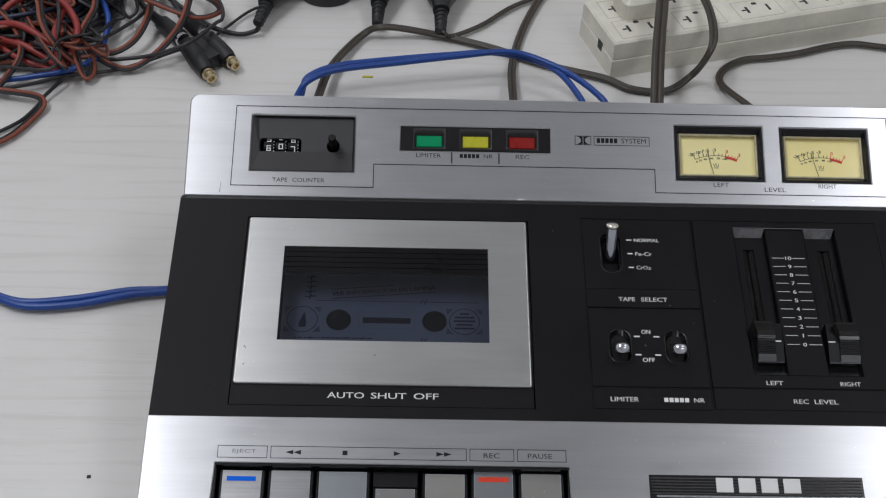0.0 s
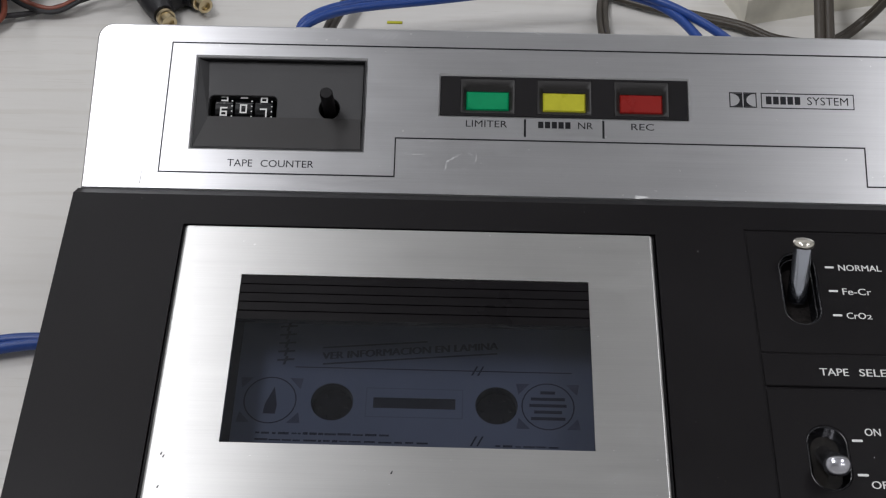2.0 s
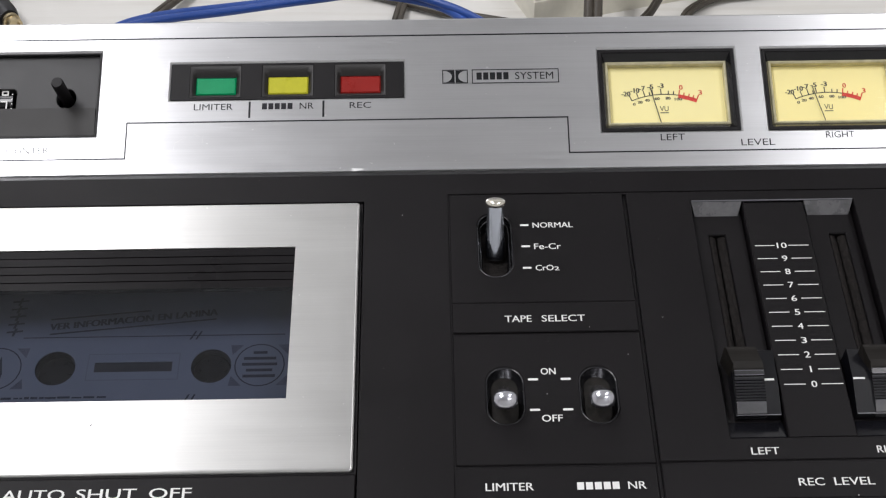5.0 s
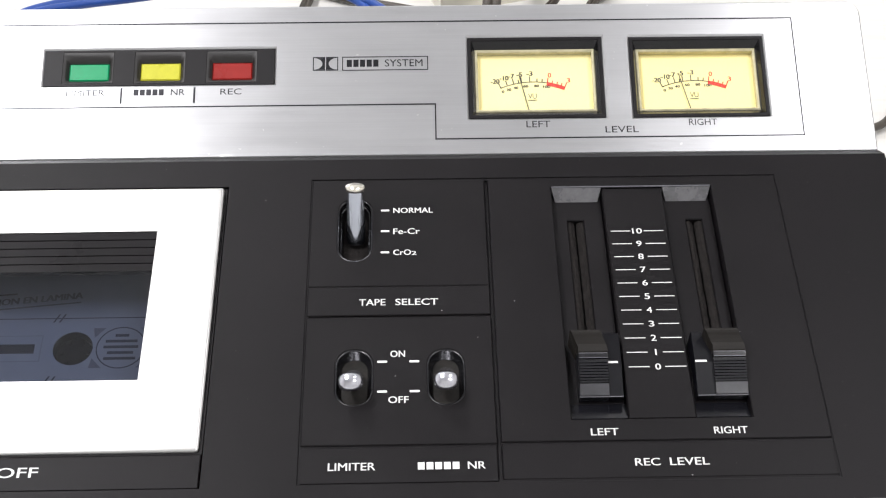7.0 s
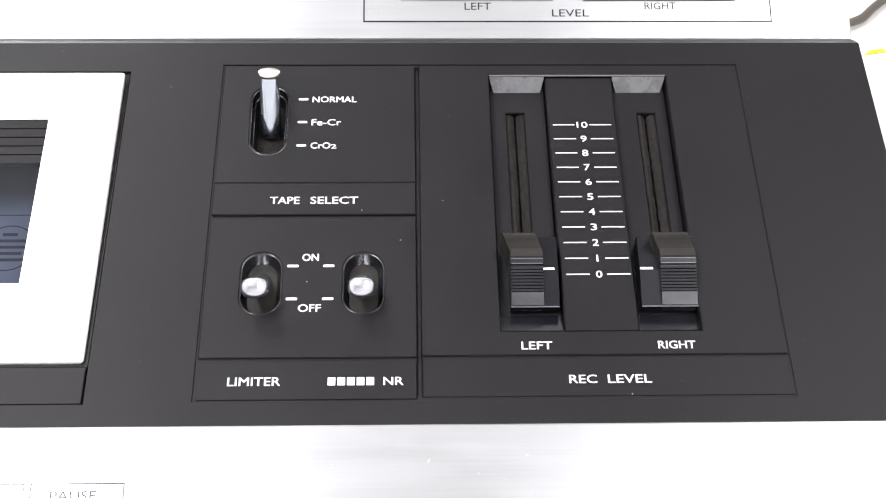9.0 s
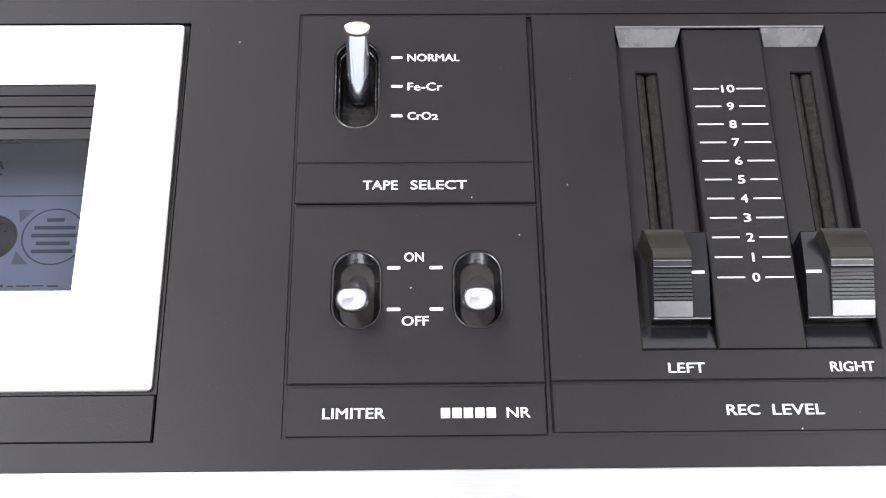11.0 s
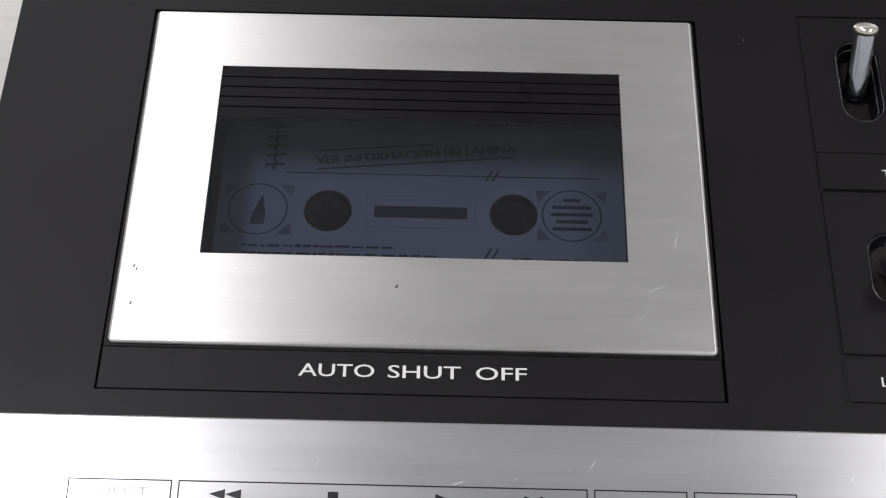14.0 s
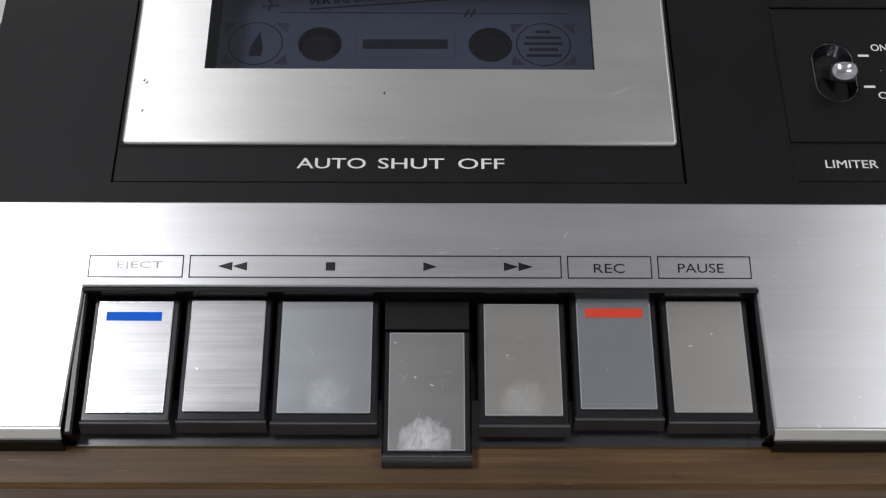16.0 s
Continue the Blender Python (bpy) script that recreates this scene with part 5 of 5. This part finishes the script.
tangle("black", 1.04, [(-249, 298, 6), (-208, 306, 10), (-182, 281, 22), (-177, 303, 22), (-159, 318, 18), (-155, 344, 10), (-151, 352, 10), (-193, 399, 6), (-262, 451, 6)])
tangle("orange", 0.96, [(-254, 329, 22), (-215, 369, 6), (-197, 352, 22), (-186, 361, 14), (-187, 350, 6), (-181, 324, 14), (-206, 363, 14), (-257, 437, 14)])
tangle("grey", 1.01, [(-247, 302, 22), (-232, 327, 14), (-222, 334, 18), (-218, 344, 6), (-200, 309, 22), (-204, 304, 14), (-217, 298, 14), (-230, 348, 6), (-255, 429, 18)])
tangle("orange", 0.96, [(-251, 307, 10), (-219, 303, 22), (-211, 308, 14), (-200, 305, 14), (-193, 306, 18), (-168, 309, 18), (-200, 359, 10), (-262, 451, 6)])
tangle("navy", 1.52, [(-257, 332, 10), (-209, 328, 22), (-188, 345, 18), (-185, 366, 18), (-196, 387, 14), (-220, 424, 18), (-257, 437, 14)])
tangle("grey", 1.01, [(-259, 343, 14), (-231, 357, 14), (-209, 373, 10), (-187, 354, 22), (-192, 406, 6), (-174, 387, 18), (-155, 368, 22), (-154, 360, 14), (-193, 401, 14), (-257, 437, 14)])
tangle("grey", 1.01, [(-245, 292, 18), (-208, 318, 10), (-190, 298, 22), (-175, 290, 22), (-177, 273, 22), (-203, 280, 18), (-214, 289, 14), (-218, 313, 22), (-252, 422, 22)])
tangle("red", 1.07, [(-265, 360, 10), (-222, 369, 14), (-215, 395, 6), (-205, 401, 14), (-213, 394, 18), (-223, 399, 14), (-224, 387, 18), (-246, 452, 6), (-252, 422, 22)])
tangle("grey", 1.01, [(-258, 335, 10), (-225, 350, 10), (-205, 341, 22), (-206, 379, 6), (-197, 389, 14), (-227, 447, 6), (-255, 429, 18)])
tangle("orange", 0.96, [(-248, 301, 14), (-217, 321, 10), (-199, 323, 18), (-197, 354, 6), (-192, 376, 6), (-161, 355, 22), (-144, 379, 18), (-193, 436, 10), (-257, 437, 14)])
tangle("orange", 0.96, [(-263, 355, 14), (-219, 370, 14), (-204, 361, 22), (-199, 368, 14), (-170, 362, 22), (-159, 376, 14), (-194, 404, 22), (-262, 451, 6)])
tangle("grey", 1.01, [(-246, 291, 14), (-218, 298, 18), (-219, 318, 6), (-192, 311, 14), (-190, 325, 6), (-169, 313, 18), (-153, 305, 22), (-190, 355, 14), (-255, 429, 18)])
tangle("grey", 1.01, [(-251, 307, 6), (-232, 320, 6), (-206, 311, 10), (-184, 295, 22), (-184, 315, 6), (-160, 319, 10), (-191, 350, 14), (-255, 429, 18)])
tangle("orange", 0.96, [(-253, 319, 14), (-222, 345, 6), (-205, 347, 10), (-203, 356, 14), (-223, 381, 10), (-222, 385, 22), (-237, 429, 22), (-257, 437, 14)])
tangle("black", 1.04, [(-247, 301, 18), (-225, 314, 18), (-209, 329, 14), (-214, 362, 6), (-202, 354, 22), (-205, 389, 6), (-219, 405, 22), (-255, 429, 18)])
tangle("orange", 0.96, [(-253, 318, 14), (-204, 326, 18), (-186, 333, 14), (-178, 311, 22), (-185, 316, 6), (-169, 275, 22), (-193, 310, 22), (-260, 444, 10)])
tangle("navy", 1.52, [(-258, 341, 18), (-230, 355, 18), (-228, 378, 10), (-206, 349, 22), (-204, 387, 14), (-197, 414, 6), (-222, 445, 14), (-260, 444, 10)])
tangle("red", 1.07, [(-262, 353, 14), (-224, 368, 14), (-213, 370, 10), (-203, 362, 18), (-184, 376, 14), (-172, 370, 14), (-149, 390, 6), (-188, 412, 18), (-260, 444, 10)])
tangle("red", 1.07, [(-263, 350, 6), (-235, 345, 18), (-229, 380, 6), (-224, 395, 10), (-221, 413, 6), (-191, 391, 18), (-219, 435, 18), (-262, 451, 6)])
tangle("orange", 0.96, [(-250, 310, 18), (-206, 318, 22), (-188, 337, 10), (-178, 362, 6), (-179, 382, 14), (-175, 395, 18), (-179, 409, 10), (-208, 432, 22), (-262, 451, 6)])
tangle("orange", 0.96, [(-240, 276, 22), (-219, 313, 6), (-204, 307, 14), (-192, 321, 10), (-165, 294, 22), (-157, 322, 6), (-151, 294, 18), (-188, 343, 10), (-262, 451, 6)])
tangle("navy", 1.52, [(-259, 338, 10), (-218, 347, 14), (-203, 341, 18), (-202, 362, 14), (-189, 358, 22), (-223, 427, 6), (-260, 444, 10)])
tangle("black", 1.04, [(-263, 351, 6), (-244, 365, 6), (-235, 366, 10), (-221, 371, 18), (-216, 405, 6), (-200, 404, 10), (-189, 415, 6), (-180, 416, 6), (-207, 432, 22), (-260, 444, 10)])
tangle("grey", 1.01, [(-258, 337, 14), (-232, 357, 10), (-222, 360, 14), (-206, 366, 18), (-205, 394, 18), (-179, 388, 22), (-171, 388, 22), (-215, 461, 6), (-260, 444, 10)])
tangle("grey", 1.01, [(-244, 290, 22), (-236, 327, 6), (-206, 306, 22), (-196, 319, 10), (-177, 298, 18), (-203, 342, 14), (-252, 422, 22)])
tangle("orange", 0.96, [(-256, 336, 22), (-232, 351, 22), (-223, 364, 22), (-210, 385, 10), (-199, 351, 18), (-177, 343, 22), (-213, 411, 6), (-262, 451, 6)])
tangle("navy", 2.08, [(-252, 348, 3), (-233, 356, 4), (-213, 363, 5), (-194, 377, 5), (-178, 400, 4), (-167, 427, 4), (-158, 451, 4), (-160, 491, 4)])
tangle("black", 2.08, [(-249, 337, 5), (-230, 346, 6), (-210, 353, 7), (-191, 366, 7), (-176, 389, 6), (-166, 419, 4), (-159, 460, 4), (-160, 491, 4)])
tangle("black", 2.08, [(-246, 327, 7), (-227, 335, 8), (-207, 342, 9), (-189, 355, 9), (-173, 378, 8), (-165, 411, 4), (-161, 468, 4), (-160, 491, 4)])
tangle("navy", 2.08, [(-243, 317, 9), (-224, 325, 10), (-208, 342, 5), (-186, 345, 11), (-174, 377, 4), (-163, 403, 4), (-162, 477, 4), (-160, 491, 4)])
tangle("black", 2.08, [(-245, 320, 3), (-226, 328, 4), (-205, 331, 7), (-188, 347, 5), (-171, 366, 6), (-162, 395, 4), (-163, 486, 4), (-160, 491, 4)])
tangle("black", 2.08, [(-242, 310, 5), (-223, 318, 6), (-203, 321, 9), (-185, 337, 7), (-169, 355, 8), (-161, 387, 4), (-165, 496, 4), (-160, 491, 4)])
tangle("navy", 2.08, [(-239, 300, 7), (-221, 308, 8), (-203, 320, 5), (-183, 326, 9), (-170, 354, 4), (-159, 379, 4), (-166, 505, 4), (-160, 491, 4)])
tangle("black", 2.08, [(-236, 291, 9), (-218, 298, 10), (-201, 311, 7), (-181, 316, 11), (-167, 344, 6), (-158, 372, 4), (-168, 514, 4), (-160, 491, 4)])
tangle("black", 2.08, [(-238, 293, 3), (-220, 300, 4), (-198, 301, 9), (-182, 319, 5), (-165, 334, 8), (-157, 364, 4), (-169, 524, 4), (-160, 491, 4)])
rng = random.Random(17)
for n in range(18):
    x, y, turn = rng.uniform(-236, -190), rng.uniform(306, 372), rng.uniform(0, 6.28)
    rx, ry = rng.uniform(14, 34), rng.uniform(10, 24)
    loop = [(x + rx * math.cos(turn + q * 0.8) + rng.uniform(-4, 4), y + ry * math.sin(turn + q * 0.8) + rng.uniform(-4, 4), rng.uniform(3, 15)) for q in range(7)]
    tangle(rng.choice(("navy", "black", "black", "grey")), rng.uniform(1.1, 2.0), loop)
lead("blue", 1.9, [(-33, 264, 10), (-32, 267, 14), (-29, 276, 18), (-13, 288, 18), (21, 296, 18), (55, 302, 18), (79, 305, 18), (103, 298, 18), (118, 285, 18), (128, 261, 18), (130, 252, 16)], "looping behind the deck", "blue cables")
lead("blue", 1.9, [(-35, 264, 10), (-34, 265, 14), (-28, 270, 20), (-12, 281, 20), (21, 289, 20), (55, 294, 22), (89, 300, 22), (113, 291, 20), (129, 275, 20), (140, 258, 20), (144, 253, 16)], "looping behind the deck", "blue cables")
lead("blue", 1.9, [(-193, 116, 4), (-174, 107, 4), (-156, 101, 4), (-131, 104, 4), (-107, 110, 4), (-90, 112, 3.4), (-64, 117, 2.0)], "running under the deck's side", "blue cables")
lead("blue", 1.9, [(-192, 112, 4), (-173, 105, 4), (-155, 98, 4), (-130, 100, 4), (-106, 107, 4), (-90, 110, 3.4), (-64, 114, 2.0)], "running under the deck's side", "blue cables")
flat_twin("mains", 2.0, [(-22, 245, 20), (-22, 266, 14), (-17, 303, 8), (-1, 342, 4), (13, 343, 10), (42, 346, 4), (78, 334, 3), (112, 316, 3), (147, 303, 3), (163, 292, 3), (184, 291, 3), (200, 301, 8), (205, 293, 27), (209, 302, 34), (211, 328, 34), (209, 351, 34), (207, 375, 34)], "lying behind the deck", "mains cables")
flat_twin("mains", 1.9, [(90, 245, 20), (90, 266, 14), (92, 313, 4), (100, 353, 3), (112, 388, 3), (120, 403, 3), (129, 425, 3)], "lying behind the deck", "mains cables")
flat_twin("mains", 1.3, [(50, 339, 10), (56, 344, 4), (75, 359, 3), (94, 380, 3), (118, 399, 3), (135, 418, 3)], "lying behind the deck", "mains cables")
flat_twin("mains", 2.9, [(169, 239, 22), (170, 249, 26), (174, 285, 36), (182, 336, 44), (186, 361, 46)], "lying behind the deck", "mains cables")
flat_twin("mains", 1.8, [(230, 252, 16), (226, 271, 10), (218, 299, 3), (221, 313, 3), (235, 325, 3), (253, 329, 3), (272, 334, 3), (292, 342, 3), (308, 346, 3), (322, 344, 3), (335, 341, 3), (360, 334, 3)], "lying behind the deck", "mains cables")

# power strip
strip_box = new("power_strip")
strip_box.matrix_world = pose(0.1515, 0.3065, 0, 0, 0, 17.3)
tagged(strip_box, "aged ivory plastic power strip with several sockets on the table", "power strip")
part("base", slab(0, 205, 0, 50, 0, 12.5, 0.5), IVORY, strip_box)
part("cover", slab(0.4, 204.6, 0.4, 49.6, 12.9, 25, 1.2), IVORY, strip_box)
part("switch_slit", slab(-0.2, 0.3, 16, 22, 9, 15, 0.1), SLOT, strip_box)
for k in range(5):
    for row in (13, 36):
        u = 22 + k * 40
        sock = part("socket", slab(u - 15, u + 15, row - 9.5, row + 9.5, 24.8, 25.06, 0.1, on_mid, 2), IVORY, strip_box)
        part("pin_slot", join(slab(u - 8, u - 6.3, row - 3.4, row + 3.4, 25.0, 25.16, 0.05), slab(u - 11, u - 8.1, row - 0.7, row + 0.7, 25.0, 25.16, 0.05)), SLOT, sock)
        part("pin_slot", slab(u + 6.3, u + 8, row - 3.4, row + 3.4, 25.0, 25.16, 0.05), SLOT, sock)
        # Thin darker lines drawn flat round the socket.
        part("socket_outline", frame_line(u - 15, u + 15, row - 9.5, row + 9.5, 0.35, on_mid, 25.12), IVORY_OUTLINE, sock)
        part("pin_slot", slab(u - 1.8, u + 1.8, row + 4.5, row + 7.0, 25.0, 25.16, 0.05, on_mid, 1), SLOT, sock)

adapter = new("plug_adapter")
adapter.matrix_world = strip_box.matrix_world @ pose(0.028, 0.031, 0.0254)
tagged(adapter, "ivory plug pushed into the power strip", "plug")
part("body", slab(-13, 13, -11, 11, 0, 13, 2.5, on_mid, 5), IVORY, adapter)
part("cord_hole", lathe((4, 2, 12.8), (0, 0, 1), [(3.2, 0), (3.0, 0.6), (1.5, 0.7)], 18), SLOT, adapter)

far_strip = new("power_strip")
far_strip.matrix_world = pose(-0.085, 0.405, 0, 0, 0, 2.0)
tagged(far_strip, "white plastic power strip with black plugs in it", "power strip")
part("base", slab(0, 225, 0, 48, 0, 16, 0.8), IVORY, far_strip)
part("cover", slab(0.5, 224.5, 0.5, 47.5, 16.3, 28, 1.5), IVORY, far_strip)


def mains_plug(x, y, turn, label):
    root = new("mains_plug")
    root.matrix_world = pose(x * 0.001, y * 0.001, 0.0125, 0, 0, turn)
    tagged(root, label, "plug", "black mains plugs")
    prof = [(-20, 13), (-18.5, 15.5), (-8, 15.5), (-3, 14.0), (6, 11.5), (15, 8.4), (23, 6.0), (30, 5.2)]
    sec = []
    for yy, w in prof:
        for i in range(20):
            a = 2 * math.pi * i / 20
            sec.append((w * math.copysign(abs(math.cos(a)) ** 0.75, math.cos(a)), -yy, min(11.5, w * 0.85) * math.copysign(abs(math.sin(a)) ** 0.75, math.sin(a))))
    n = len(prof)
    faces = [(k * 20 + i, k * 20 + (i + 1) % 20, (k + 1) * 20 + (i + 1) % 20, (k + 1) * 20 + i) for k in range(n - 1) for i in range(20)]
    faces += [tuple(range(20)), tuple(range((n - 1) * 20, n * 20))]
    part("body", (sec, faces), LEAD["black"], root, smooth=True)
    for k in range(5):
        part("strain_relief", lathe((0, -30 - k * 3.2, -1.5 - 0.8 * k), (0, -1, -0.2), [(3.6, 0), (4.4 - 0.2 * k, 0.3), (4.4 - 0.2 * k, 1.9), (3.6, 2.2), (2.8, 3.3)], 16), LEAD["black"], root)


mains_plug(-55, 392, -14, "black mains plug with ribbed strain relief")
mains_plug(10, 396, -2, "black mains plug with ribbed strain relief")
mains_plug(49, 389, -1, "black mains plug with ribbed strain relief")
round_plug = new("round_plug")
round_plug.matrix_world = pose(-0.026, 0.398, 0.0, 0, 0, 0)
tagged(round_plug, "round black plug lying before the power strip", "plug")
part("body", lathe((0, 0, 0), (0, 0, 1), [(18, 0), (19, 1.5), (19, 15), (17, 18), (9, 19)], 36), LEAD["black"], round_plug, smooth=True)
part("pin", lathe((0, 17, 9), (0, 1, 0), [(2.4, 0), (2.4, 8), (1.8, 9)], 16), CHROME, round_plug)

# twin coupler with gold sockets, and the plugs pushed into it
coupler = new("cable_coupler")
tagged(coupler, "black twin cable coupler with gold sockets on the table", "coupler")
for (ax, ay), (bx, by) in (((-107, 324), (-91, 295)), ((-96, 331), (-79, 308))):
    d = Vector((bx - ax, by - ay, 0))
    ln = d.length
    barrel = part("barrel", lathe((ax, ay, 6.5), tuple(d), [(4.4, 0), (6.0, 1.5), (6.2, ln * 0.5), (5.6, ln * 0.85), (4.4, ln)], 24), LEAD["black"], coupler, smooth=True)
    part("socket", lathe((bx, by, 6.5), tuple(d), [(3.0, 0), (3.0, 1.2), (3.9, 1.4), (3.9, 3.0), (3.2, 3.2), (3.2, 7.0), (2.0, 7.1), (2.0, 5.4), (0.6, 5.4)], 20), GOLD, barrel, "gold-plated socket", smooth=True)
web = [(-104, 326, 6.5), (-92, 302, 6.5), (-84, 310, 6.5), (-97, 330, 6.5)]
wv = [(x, y, z - 4) for x, y, z in web] + [(x, y, z + 4) for x, y, z in web]
part("web", (wv, [(0, 1, 2, 3), (4, 5, 6, 7)] + [(i, (i + 1) % 4, 4 + (i + 1) % 4, 4 + i) for i in range(4)]), LEAD["black"], coupler)
for (ax, ay), (bx, by) in (((-134, 357), (-110, 329)), ((-116, 359), (-98, 335))):
    d = Vector((bx - ax, by - ay, 0))
    ln = d.length
    pl = new("signal_plug")
    tagged(pl, "black signal plug pushed into the twin coupler", "plug", "signal plugs")
    part("sleeve", lathe((ax, ay, 6.5), tuple(d), [(2.2, 0), (3.0, 1), (3.4, ln * 0.3), (5.2, ln * 0.36), (5.4, ln * 0.9), (4.4, ln * 0.93)], 22), LEAD["black"], pl, smooth=True)
    part("collar", lathe(tuple(Vector((ax, ay, 6.5)) + d * 0.92), tuple(d), [(4.2, 0), (4.6, 0.6), (4.6, 2.6), (4.2, 3.0)], 22), CHROME, pl, smooth=True)
lead("grey", 2.0, [(-160, 405, 12), (-148, 378, 8), (-134, 357, 6.5)], "leading to the twin coupler", "tangled cables")
lead("grey", 2.0, [(-140, 412, 12), (-128, 384, 8), (-116, 359, 6.5)], "leading to the twin coupler", "tangled cables")

for x, y, w in ((321, 195.5, 9.0),):
    smear = link("paper_scrap", plate([(x, y), (x + w, y + 2.0), (x + w - 1, y + 4.2), (x + 3, y + 3.0)], [], 0.1, 0.4, 0.1, on_mid), YELLOW_LENS)
    tagged(smear, "small yellow paper scrap beside the deck", "scrap")
lead("mains", 1.6, [(262, 196, 12), (290, 201, 6), (320, 212, 3), (334, 225, 3), (372, 262, 3), (410, 330, 3), (420, 420, 3)], "lying beside the deck", "mains cables")
dot = link("crumb", slab(-106, -104.4, -3, -1.6, 0.05, 0.7, 0.2), LEAD["black"])
tagged(dot, "tiny dark crumb lying on the table", "scrap")
crumb = link("crumb", slab(1.0, 7.5, 302, 303.6, 0.1, 0.6, 0.2), YELLOW_LENS)
tagged(crumb, "tiny yellow-green scrap lying on the table", "scrap")
